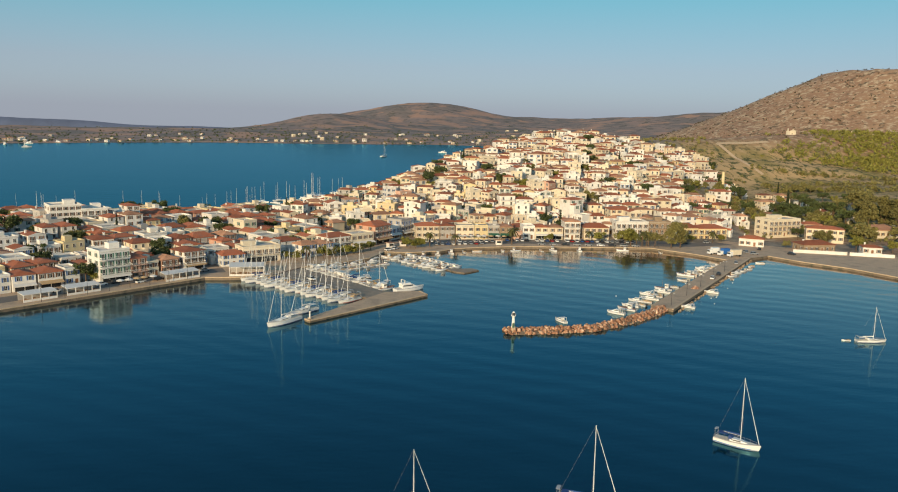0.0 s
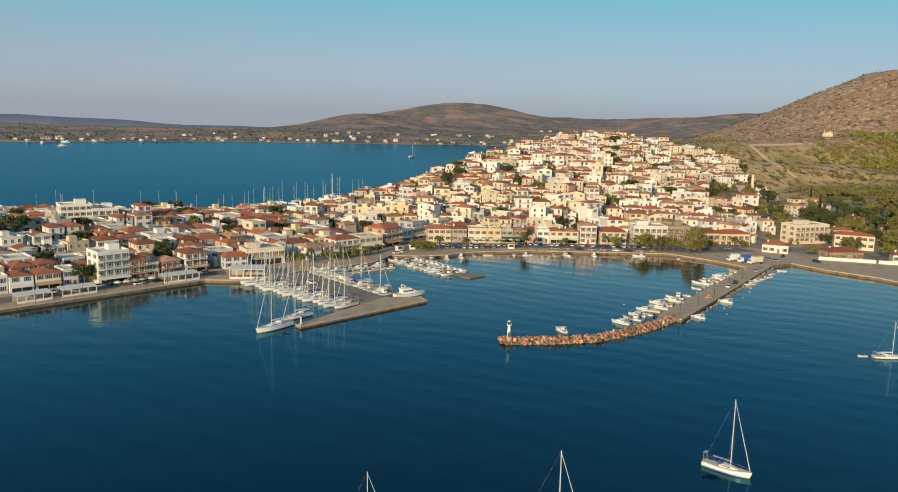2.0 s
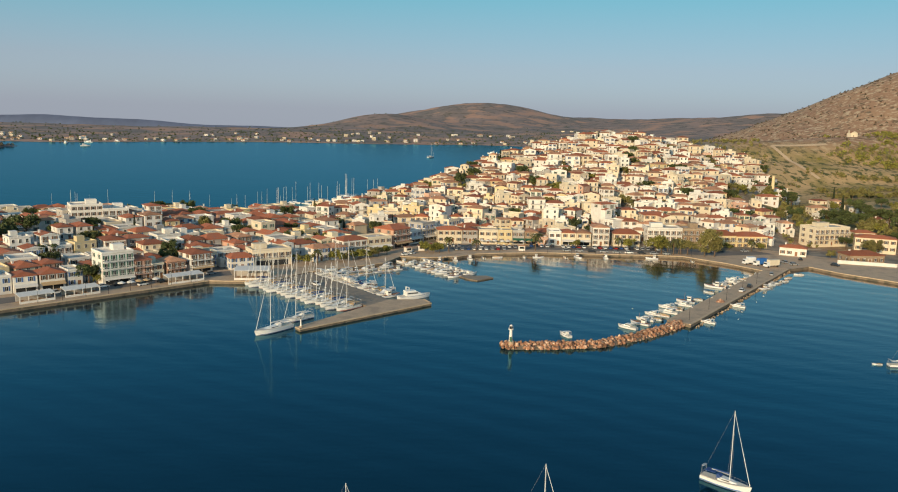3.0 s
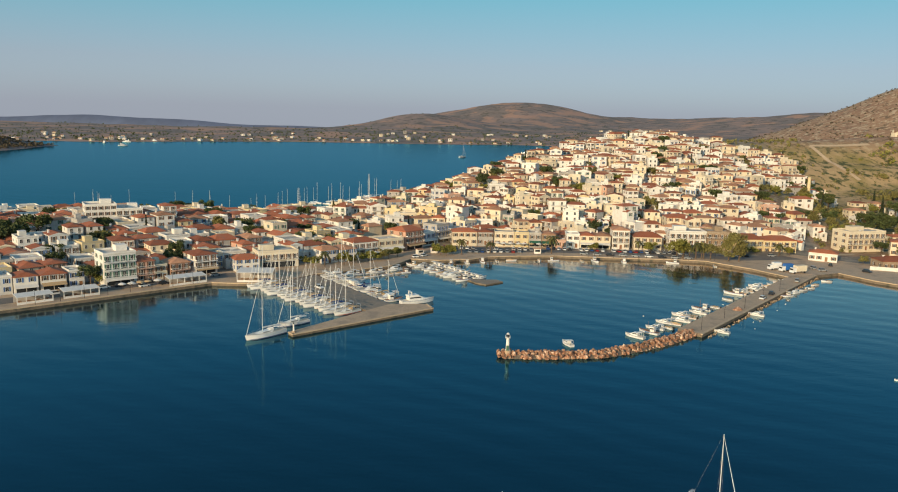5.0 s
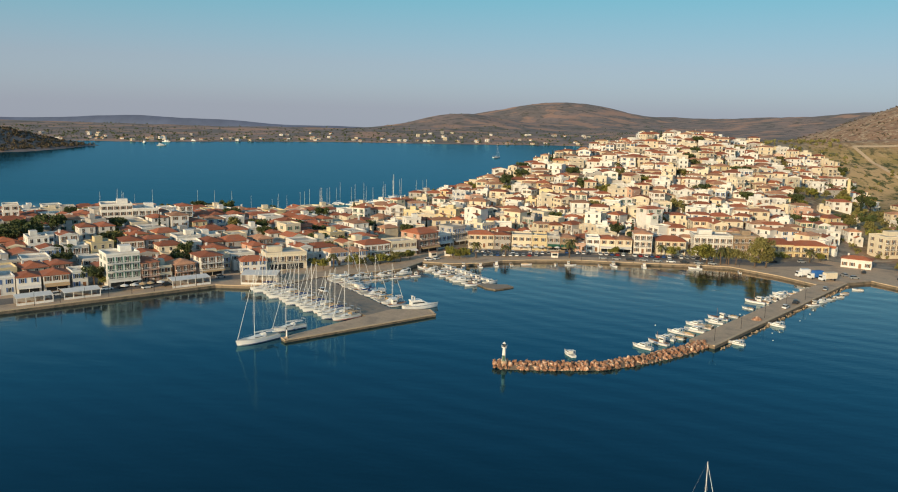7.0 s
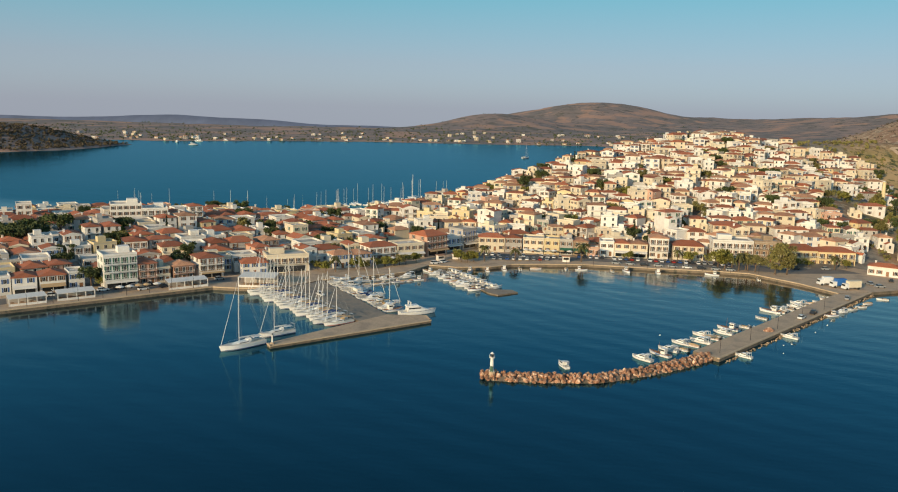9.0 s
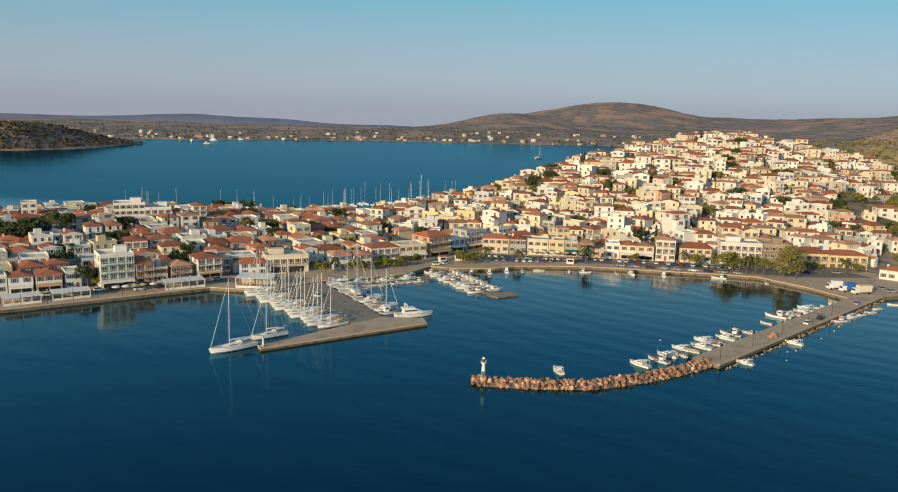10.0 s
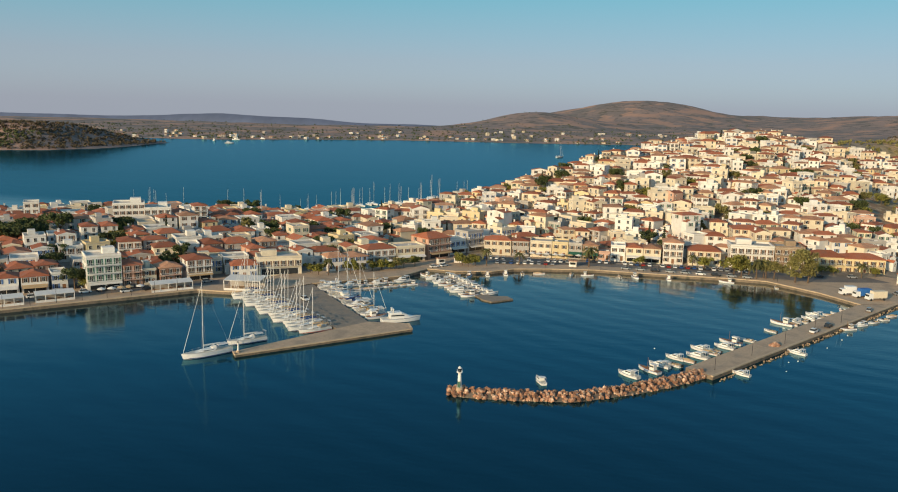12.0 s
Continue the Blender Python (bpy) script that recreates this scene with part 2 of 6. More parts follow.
def ground_material():
    """Dry hillside, with fields, scrub and the paved floor of the town by an attribute."""
    m = bpy.data.materials.new("dry_ground")
    m.use_nodes = True
    n, l = m.node_tree.nodes, m.node_tree.links
    b = n["Principled BSDF"]
    b.inputs["Roughness"].default_value = 0.95
    geo = n.new("ShaderNodeNewGeometry")

    def noise_of(scale, detail, lo, hi):
        q, c = n.new("ShaderNodeTexNoise"), n.new("ShaderNodeMapRange")
        q.inputs["Scale"].default_value, q.inputs["Detail"].default_value = scale, detail
        q.inputs["Roughness"].default_value = 0.65
        l.new(geo.outputs["Position"], q.inputs["Vector"])
        c.inputs[1].default_value, c.inputs[2].default_value = lo, hi
        l.new(q.outputs[0], c.inputs[0])
        return c.outputs[0]

    def blend(fac, a, c):
        mix = n.new("ShaderNodeMix")
        mix.data_type = "RGBA"
        l.new(fac, mix.inputs[0])
        for slot, v in ((6, a), (7, c)):
            if isinstance(v, tuple):
                mix.inputs[slot].default_value = (*v, 1)
            else:
                l.new(v, mix.inputs[slot])
        return mix.outputs[2]

    def attribute(name):
        a = n.new("ShaderNodeAttribute")
        a.attribute_name = name
        return a.outputs["Fac"]

    soil = blend(noise_of(0.01, 5, 0.38, 0.62), (0.33, 0.19, 0.115), (0.41, 0.245, 0.14))
    soil = blend(noise_of(0.09, 6, 0.53, 0.63), soil, (0.14, 0.10, 0.06))
    soil = blend(noise_of(0.14, 5, 0.52, 0.60), soil, (0.55, 0.42, 0.28))
    # land across the bay: mauve cast of distance haze mixed into the soil colours
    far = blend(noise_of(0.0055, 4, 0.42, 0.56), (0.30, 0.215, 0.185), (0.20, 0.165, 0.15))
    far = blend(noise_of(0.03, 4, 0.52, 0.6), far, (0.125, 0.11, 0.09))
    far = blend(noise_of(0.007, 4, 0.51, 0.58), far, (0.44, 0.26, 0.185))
    field = blend(noise_of(0.02, 3, 0.44, 0.56), (0.29, 0.22, 0.08), (0.48, 0.33, 0.17))
    field = blend(noise_of(0.15, 4, 0.5, 0.6), field, (0.07, 0.08, 0.025))
    paved = blend(noise_of(0.12, 5, 0.4, 0.6), (0.17, 0.15, 0.125), (0.33, 0.28, 0.22))
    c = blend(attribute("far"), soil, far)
    c = blend(attribute("field"), c, field)
    c = blend(attribute("town"), c, paved)
    l.new(c, b.inputs["Base Color"])
    bp = n.new("ShaderNodeBump")
    bp.inputs["Strength"].default_value, bp.inputs["Distance"].default_value = 0.6, 1.0
    l.new(noise_of(0.3, 6, 0.2, 0.8), bp.inputs["Height"])
    l.new(bp.outputs[0], b.inputs["Normal"])
    return m


M_SEA, M_GROUND = sea_material(), ground_material()
# air haze over the farthest ridge is painted in as a blue-grey base colour
M_HAZE = surface("hills_tinted_with_haze", (0.17, 0.20, 0.29), 1.0, size=300, fine=6, vary=0.15, bump=0)


# ---- mesh helpers ----
def mesh_of(name, verts, faces, mats, index=None, smooth=False):
    me = bpy.data.meshes.new(name)
    me.from_pydata(verts, [], faces)
    for m in mats:
        me.materials.append(m)
    if index is not None:
        me.polygons.foreach_set("material_index", index)
    if smooth:
        me.polygons.foreach_set("use_smooth", [True] * len(me.polygons))
    me.update()
    return me


class Shape:
    """Collects boxes, tubes and lofts into one mesh."""

    def __init__(self):
        self.v, self.f, self.i = [], [], []

    def box(self, x0, x1, y0, y1, z0, z1, i=0, taper=0.0):
        k, t = len(self.v), taper
        self.v += [(x0, y0, z0), (x1, y0, z0), (x1, y1, z0), (x0, y1, z0), (x0 + t, y0 + t, z1), (x1 - t, y0 + t, z1), (x1 - t, y1 - t, z1), (x0 + t, y1 - t, z1)]
        self.f += [[k + a for a in q] for q in ((3, 2, 1, 0), (4, 5, 6, 7), (0, 1, 5, 4), (1, 2, 6, 5), (2, 3, 7, 6), (3, 0, 4, 7))]
        self.i += [i] * 6
        return self

    def tube(self, a, b, ra, rb, n=6, i=0):
        a, b = Vector(a), Vector(b)
        q = (b - a).to_track_quat("Z", "Y").to_matrix()
        k = len(self.v)
        for c, r in ((a, ra), (b, rb)):
            for s in range(n):
                w = 2 * math.pi * s / n
                self.v.append(tuple(c + q @ Vector((r * math.cos(w), r * math.sin(w), 0))))
        for s in range(n):
            self.f.append([k + s, k + (s + 1) % n, k + n + (s + 1) % n, k + n + s])
        self.f += [[k + s for s in range(n)][::-1], [k + n + s for s in range(n)]]
        self.i += [i] * (n + 2)
        return self

    def loft(self, rings, i=0, caps=True):
        n, k = len(rings[0]), len(self.v)
        for r in rings:
            self.v += r
        for a in range(len(rings) - 1):
            for s in range(n):
                self.f.append([k + a * n + s, k + a * n + (s + 1) % n, k + (a + 1) * n + (s + 1) % n, k + (a + 1) * n + s])
                self.i.append(i)
        if caps:
            self.f += [[k + s for s in range(n)][::-1], [k + (len(rings) - 1) * n + s for s in range(n)]]
            self.i += [i, i]
        return self

    def face(self, pts, i=0):
        k = len(self.v)
        self.v += pts
        self.f.append(list(range(k, k + len(pts))))
        self.i.append(i)
        return self

    def mesh(self, name, *mats, smooth=False, weld=False):
        if weld:
            seen, keep, to = {}, [], []
            for p in self.v:
                k = tuple(round(c, 4) for c in p)
                if k not in seen:
                    seen[k] = len(keep)
                    keep.append(p)
                to.append(seen[k])
            self.v, self.f = keep, [[to[k] for k in q] for q in self.f]
        return mesh_of(name, self.v, self.f, mats, self.i, smooth)


class Bulk:
    """Gathers the far houses, which are past counting, into one mesh."""

    def __init__(self):
        self.v, self.f, self.i, self.mats, self.count = [], [], [], [], 0

    def add(self, mesh, m):
        v = np.empty(len(mesh.vertices) * 3)
        mesh.vertices.foreach_get("co", v)
        v = np.c_[v.reshape(-1, 3), np.ones(len(mesh.vertices))] @ np.array(m).T
        slot = []
        for mat in mesh.materials:
            if mat not in self.mats:
                self.mats.append(mat)
            slot.append(self.mats.index(mat))
        self.f += [[k + self.count for k in p.vertices] for p in mesh.polygons]
        self.i += [slot[p.material_index] for p in mesh.polygons]
        self.v.append(v[:, :3])
        self.count += len(v)

    def build(self, name, label, category):
        me = mesh_of(name, np.concatenate(self.v).tolist(), self.f, [by_island(m) for m in self.mats], self.i)
        return tagged(new(name, me), label, category, kind="stuff")


class Place:
    def __init__(self, bulk, m):
        self.bulk, self.m = bulk, m


def by_island(mat):
    """The same surface, its tone varied from piece to piece of one mesh."""
    c = mat.copy()
    t = c.node_tree
    for l in list(t.links):
        if l.from_node.bl_idname == "ShaderNodeObjectInfo":
            t.links.new(t.nodes["Geometry"].outputs["Random Per Island"], l.to_socket)
    return c


def part(name, mesh, parent, label="", at=(0, 0, 0), turn=0.0, size=(1, 1, 1)):
    """Links a mesh as one object under a thing or a part."""
    if isinstance(parent, Place):
        return parent.bulk.add(mesh, parent.m @ Matrix.LocRotScale(at, Euler((0, 0, turn)), size))
    ob = new(name, mesh)
    ob.parent = parent
    ob.matrix_basis = Matrix.LocRotScale(at, Euler((0, 0, turn)), size)
    return tagged(ob, label)


def thing(name, label, category, m, group=""):
    ob = new(name)
    ob.empty_display_size = 0.5
    ob.matrix_basis = m
    return tagged(ob, label, category, group)


# ---- plan of the land ----
SHORE = [(-420, -62), (-155, 251), (-105, 310), (-97, 311), (-82, 314), (-71, 336), (-44, 362), (-39, 380), (-26, 380), (-12, 386), (-4, 395), (10, 401),
         (30, 407), (59, 409), (87, 412), (100, 412), (118, 397), (130, 382), (144, 389), (156, 397), (166, 383), (183, 368), (196, 348), (260, 290), (420, 120), (700, -350),
         (3600, -350), (3600, 4600), (-3600, 4600), (-3600, 1500), (-1500, 1330), (-1000, 1290), (-790, 1345), (-650, 1485), (-470, 1605), (-240, 1665), (-60, 1750),
         (40, 1740), (160, 1550), (230, 1150), (150, 950), (70, 870), (0, 790), (-60, 700), (-100, 610), (-135, 545), (-180, 505), (-240, 500), (-330, 460), (-600, 330), (-800, -62)]
HEADLAND = [(-1900, 880), (-1300, 880), (-960, 888), (-815, 895), (-768, 930), (-745, 1000), (-752, 1100), (-770, 1200), (-860, 1225), (-1100, 1180), (-1900, 1150)]


def inside_by(poly, x, y):
    """Signed distance in metres to a polygon's edge, positive inside."""
    best, odd = np.full(x.shape, 1e9), np.zeros(x.shape, bool)
    for (ax, ay), (bx, by) in zip(poly, poly[1:] + poly[:1]):
        ex, ey = bx - ax, by - ay
        t = np.clip(((x - ax) * ex + (y - ay) * ey) / (ex * ex + ey * ey), 0, 1)
        best = np.minimum(best, np.hypot(x - ax - t * ex, y - ay - t * ey))
        if ey:
            odd ^= ((ay > y) != (by > y)) & (x < ax + (y - ay) / ey * ex)
    return np.where(odd, best, -best)


def smooth(v, a, b):
    t = np.clip((v - a) / (b - a), 0, 1)
    return t * t * (3 - 2 * t)


def waves(x, y, scale, seed):
    """A cheap rolling relief between -1 and 1."""
    out, amp = 0, 1.0
    for k in range(5):
        a = seed * 1.7 + k * 2.4
        u, v = (x * math.cos(a) - y * math.sin(a)) / scale, (x * math.sin(a) + y * math.cos(a)) / scale
        out = out + amp * np.sin(u + 1.3 * np.sin(v * 0.8 + seed)) * np.cos(v + seed + k)
        amp, scale = amp * 0.55, scale * 0.52
    return out / 2.0


def height(x, y):
    x, y = np.asarray(x, float), np.asarray(y, float)
    d = inside_by(SHORE, x, y)
    z = np.clip((d - 4) * 0.3, -4, 0.7)
    # the town's hill, steeper on its east side
    dx = x - 110
    dx = np.where((dx > 0), dx * (1 + 1.75 * smooth(830 - y, 0, 130)), dx)
    r = np.hypot(dx, y - 800)
    hill = 48 * (1 - np.sqrt((r / 372) ** 2.3 + 0.004)) + 1
    hill = np.where(hill > 0, hill, 0) * smooth(d, 8, 70)
    # the low back of the neck of land
    hill = np.maximum(hill, 5 * np.exp(-((x + 195) / 70) ** 2 - ((y - 385) / 80) ** 2) * smooth(d, 8, 60))
    # the saddle and the tall hill behind the fields
    saddle = 46 * np.exp(-((y - 862 - 0.42 * (x - 262)) / 78) ** 2) * smooth(x, 60, 180) * smooth(760 - x, 0, 200)
    R = np.hypot(x - 745, (y - 1350) * 0.95)
    tall = 144 * np.clip(1 - np.clip(R - 135, 0, None) / 420, 0, 1) ** 1.4 + waves(x, y, 60, 3) * 5 * smooth(560 - R, 0, 300)
    hill = np.maximum(np.maximum(hill, saddle), tall)
    hill = hill + 9 * smooth(x, 200, 420) * smooth(y, 470, 760) * smooth(1500 - y, 0, 200)
    # the far side of the bay
    off = smooth(y, 1600, 2300)
    farther = (12 - 7 * smooth(-x, 500, 1000)) * off + 4 * waves(x, y, 120, 5) * off
    farther = farther + 58 * np.exp(-((x + 170) / 270) ** 2 - ((y - 3600) / 420) ** 2) + 46 * np.exp(-((y - 3700) / 480) ** 2) * smooth(x, -1050, -300)
    farther = farther + 44 * np.exp(-((x + 445) / 190) ** 2 - ((y - 2700) / 260) ** 2) + 75 * np.exp(-((x - 1050) / 420) ** 2 - ((y - 3100) / 400) ** 2)
    farther = farther + 7 * np.exp(-((x + 1150) / 420) ** 2 - ((y - 2500) / 300) ** 2) + 5 * np.exp(-((x + 1750) / 300) ** 2 - ((y - 2300) / 260) ** 2)
    farther = farther + 9 * waves(x, y, 210, 7) * off * smooth(x, -1300, -500) + 5 * waves(x, y, 75, 12) * smooth(y, 2300, 3000)
    farther = farther - 45 * smooth(y, 3300, 4500) * smooth(-x, 300, 1200) - 40 * smooth(y, 4200, 4600)
    z = z - 90 * smooth(y, 2150, 2950) * smooth(-x, 600, 1250)
    z = z + np.where(d > 0, hill + np.where(y > 1550, farther, 0) * smooth(d, 10, 150), 0)
    dh = inside_by(HEADLAND, x, y)
    head = np.clip(dh * 0.3, -4, 1) + np.where(dh > 0, (29 + 4 * waves(x, y, 90, 2)) * smooth(dh, 0, 150), 0)
    return np.maximum(z, np.where(dh > -60, head, -200))


def ground_z(x, y):
    return float(height(np.array([x]), np.array([y]))[0])


def far_edge(x):
    """The shoreline across the bay."""
    return float(np.interp(x, (-1600, -1000, -790, -650, -470, -240, 60, 160), (1335, 1295, 1350, 1490, 1610, 1670, 1750, 1850)))


def axis(*spans):
    out = [np.arange(a, b, s) for a, b, s in spans]
    return np.concatenate(out)


def build_ground():
    xs = axis((-3600, -1300, 90), (-1300, -350, 22), (-350, 460, 6), (460, 1300, 18), (1300, 3601, 90))
    ys = axis((-360, 220, 45), (220, 1000, 6), (1000, 2000, 20), (2000, 4561, 50))
    gx, gy = np.meshgrid(xs, ys)
    gz = height(gx, gy)
    nx, ny = len(xs), len(ys)
    idx = np.arange(nx * ny).reshape(ny, nx)
    faces = np.stack([idx[:-1, :-1], idx[:-1, 1:], idx[1:, 1:], idx[1:, :-1]], -1).reshape(-1, 4)
    me = mesh_of("ground", np.stack([gx, gy, gz], -1).reshape(-1, 3).tolist(), faces.tolist(), [M_GROUND], smooth=True)
    ax, ay = gx.ravel(), gy.ravel()
    town = smooth(920 - ay, 60, 110) * smooth(235 - ax, 0, 25)
    town = np.maximum(town * smooth(ay, 200, 220), 0) * np.where((ax > 170) & (ay < 640), smooth(455 - ay, 0, 15), 1)
    field = smooth(ax, 165, 200) * smooth(ay, 450, 480) * smooth(880 + 0.2 * (ax - 300) - ay, 0, 60)
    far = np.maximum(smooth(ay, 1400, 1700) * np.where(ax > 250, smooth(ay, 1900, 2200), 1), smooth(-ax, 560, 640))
    for name, v in (("town", town), ("field", field), ("far", far)):
        a = me.attributes.new(name, "FLOAT", "POINT")
        a.data.foreach_set("value", v.astype(np.float32))
    return tagged(new("ground", me), "dry brown hills and fields round the bay", "ground", kind="structure")


build_ground()
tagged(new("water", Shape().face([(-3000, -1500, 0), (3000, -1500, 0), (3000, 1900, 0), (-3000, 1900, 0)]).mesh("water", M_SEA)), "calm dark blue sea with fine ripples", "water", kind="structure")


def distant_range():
    """A far ridge with blue haze put into its colour, highest in the west and falling away to the east."""
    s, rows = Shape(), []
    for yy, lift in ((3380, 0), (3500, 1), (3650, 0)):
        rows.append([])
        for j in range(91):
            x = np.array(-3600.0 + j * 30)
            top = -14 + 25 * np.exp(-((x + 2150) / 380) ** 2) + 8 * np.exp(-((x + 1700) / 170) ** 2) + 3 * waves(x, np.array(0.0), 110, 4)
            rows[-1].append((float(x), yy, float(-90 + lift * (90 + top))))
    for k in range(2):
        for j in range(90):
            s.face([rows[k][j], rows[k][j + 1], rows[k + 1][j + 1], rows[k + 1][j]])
    tagged(new("backdrop", s.mesh("backdrop", M_HAZE, smooth=True, weld=True)), "distant mountain range coloured blue for haze", "mountains", kind="structure")


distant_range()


# ---- quays, pier and mole ----
def slab(name, outline, top, bottom, mat, label, category, kerb=None):
    """A paved platform with upright sides; its kerb runs along the given points."""
    bm = bmesh.new()
    f = bm.faces.new([bm.verts.new((x, y, top)) for x, y in outline])
    if f.normal.z < 0:
        f.normal_flip()
    f.normal_update()
    if f.normal.z < 0:
        bmesh.ops.reverse_faces(bm, faces=[f])
    low = bmesh.ops.extrude_face_region(bm, geom=[f])
    bmesh.ops.translate(bm, vec=(0, 0, bottom - top), verts=[v for v in low["geom"] if isinstance(v, bmesh.types.BMVert)])
    for v in f.verts:
        v.co.z = top
    bmesh.ops.recalc_face_normals(bm, faces=bm.faces)
    bmesh.ops.triangulate(bm, faces=[q for q in bm.faces if len(q.verts) > 4])
    me = bpy.data.meshes.new(name)
    bm.to_mesh(me)
    bm.free()
    me.materials.append(mat)
    me.materials.append(M_WET_AND_GAP_SHADE)
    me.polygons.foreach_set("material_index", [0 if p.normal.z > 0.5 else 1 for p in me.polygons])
    ob = tagged(new(name, me), label, category, kind="structure")
    if kerb:
        for (ax, ay), (bx, by) in zip(kerb, kerb[1:]):
            n = math.hypot(bx - ax, by - ay)
            e = Shape().box(-0.06, n + 0.06, -0.1, 0.6, -0.22, 0.12)
            k = part("kerb", e.mesh("kerb", M_KERB), ob, "pale stone edging", at=(ax, ay, top), turn=math.atan2(by - ay, bx - ax))
    return ob


Q_WEST = [(-420, -62), (-155, 251), (-105, 310), (-97, 311), (-82, 314)]
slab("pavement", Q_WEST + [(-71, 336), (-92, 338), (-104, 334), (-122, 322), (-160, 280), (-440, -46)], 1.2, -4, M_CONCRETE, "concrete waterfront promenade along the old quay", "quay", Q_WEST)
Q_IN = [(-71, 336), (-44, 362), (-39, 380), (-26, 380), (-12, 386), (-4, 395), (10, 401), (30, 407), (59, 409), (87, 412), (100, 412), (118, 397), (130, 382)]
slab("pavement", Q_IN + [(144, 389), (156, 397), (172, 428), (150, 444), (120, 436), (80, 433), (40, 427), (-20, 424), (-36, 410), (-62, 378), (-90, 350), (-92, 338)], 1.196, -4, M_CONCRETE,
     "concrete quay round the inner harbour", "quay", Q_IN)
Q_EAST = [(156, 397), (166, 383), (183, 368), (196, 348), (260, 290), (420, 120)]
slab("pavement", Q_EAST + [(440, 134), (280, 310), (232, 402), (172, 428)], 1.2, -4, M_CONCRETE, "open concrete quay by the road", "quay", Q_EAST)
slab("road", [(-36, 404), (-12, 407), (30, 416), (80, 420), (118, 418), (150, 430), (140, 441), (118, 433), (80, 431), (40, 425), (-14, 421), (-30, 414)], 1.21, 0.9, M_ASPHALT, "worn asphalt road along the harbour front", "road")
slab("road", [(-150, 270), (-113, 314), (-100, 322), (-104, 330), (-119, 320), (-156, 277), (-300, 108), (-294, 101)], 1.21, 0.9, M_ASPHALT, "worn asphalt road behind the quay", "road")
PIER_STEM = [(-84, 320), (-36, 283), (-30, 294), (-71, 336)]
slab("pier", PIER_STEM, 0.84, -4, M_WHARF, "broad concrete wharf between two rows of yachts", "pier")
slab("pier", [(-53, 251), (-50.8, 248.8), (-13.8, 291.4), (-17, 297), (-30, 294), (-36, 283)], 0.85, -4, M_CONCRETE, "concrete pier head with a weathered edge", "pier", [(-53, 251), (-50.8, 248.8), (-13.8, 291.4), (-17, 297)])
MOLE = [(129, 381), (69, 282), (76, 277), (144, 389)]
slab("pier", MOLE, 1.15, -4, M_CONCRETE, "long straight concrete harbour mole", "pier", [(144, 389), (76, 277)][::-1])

# ---- houses ----
W_MESH, B_MESH = {}, {}


def window_mesh(kind):
    if kind not in W_MESH:
        s, mats = Shape(), [M_FRAME, M_GLASS]
        cols = [(-0.62, 0.04, 0), (-0.61, -0.09, 0), (-0.53, -0.09, 0), (-0.52, -0.01, 1), (-0.03, -0.01, 0), (-0.025, -0.06, 0), (0.025, -0.06, 0), (0.03, -0.01, 1), (0.52, -0.01, 0), (0.53, -0.09, 0), (0.61, -0.09, 0), (0.62, 0.04, 0)]
        if kind in M_SHUTTER:
            mats.append(M_SHUTTER[kind])
            cols = [(-1.17, 0.04, 2), (-1.16, -0.1, 2), (-0.64, -0.1, 2)] + cols[1:-1] + [(0.64, -0.1, 2), (1.16, -0.1, 2), (1.17, 0.04, 2)]
            cols[2] = (-0.64, -0.1, 0)
            cols[-4] = (cols[-4][0], cols[-4][1], 2)
        rows = [(-0.12, 0.04, 0), (-0.11, -0.15, 0), (-0.03, -0.15, 0), (-0.02, None, 1), (1.48, None, 0), (1.49, -0.09, 0), (1.56, -0.09, 0), (1.57, 0.04, 0)]
        for zz, dep, _ in rows:
            for xx, y, _ in cols:
                s.v.append((xx, y if dep is None else max(dep, 0.04) if y > 0 else dep, zz))
        n = len(cols)
        for j in range(len(rows) - 1):
            for k in range(n - 1):
                s.f.append([j * n + k, j * n + k + 1, (j + 1) * n + k + 1, (j + 1) * n + k])
                s.i.append(cols[k][2] if rows[j][2] or cols[k][2] == 2 else 0)
        W_MESH[kind] = s.mesh("window", *mats)
    return W_MESH[kind]


def unit(name, make):
    if name not in B_MESH:
        B_MESH[name] = make()
    return B_MESH[name]


def wall_box(colour):
    return unit("w" + colour, lambda: Shape().box(-0.5, 0.5, -0.5, 0.5, -4 / 6, 1).mesh("wall", M_WALLS[colour]))


def hip_roof(mat):
    def make():
        s = Shape().box(-0.5, 0.5, -0.5, 0.5, -0.12, 0.0, 0)
        a, b, c, d = (-0.5, -0.5, 0.0), (0.5, -0.5, 0.0), (0.5, 0.5, 0.0), (-0.5, 0.5, 0.0)
        p, q = (-0.5 + 0.3, 0, 1), (0.5 - 0.3, 0, 1)
        s.face([a, b, q, p]).face([b, c, q]).face([c, d, p, q]).face([d, a, p])
        return s.mesh("roof", mat, weld=True)
    return unit("hip" + mat.name, make)


def gable_roof(mat, wall):
    def make():
        s = Shape()
        a, b, c, d = (-0.5, -0.5, 0), (0.5, -0.5, 0), (0.5, 0.5, 0), (-0.5, 0.5, 0)
        p, q = (0, -0.5, 1), (0, 0.5, 1)
        s.face([b, c, q, p]).face([d, a, p, q]).face([a, b, p], 1).face([c, d, q], 1).face([a, d, c, b])
        return s.mesh("roof", mat, wall, weld=True)
    return unit("gable" + mat.name + wall.name, make)


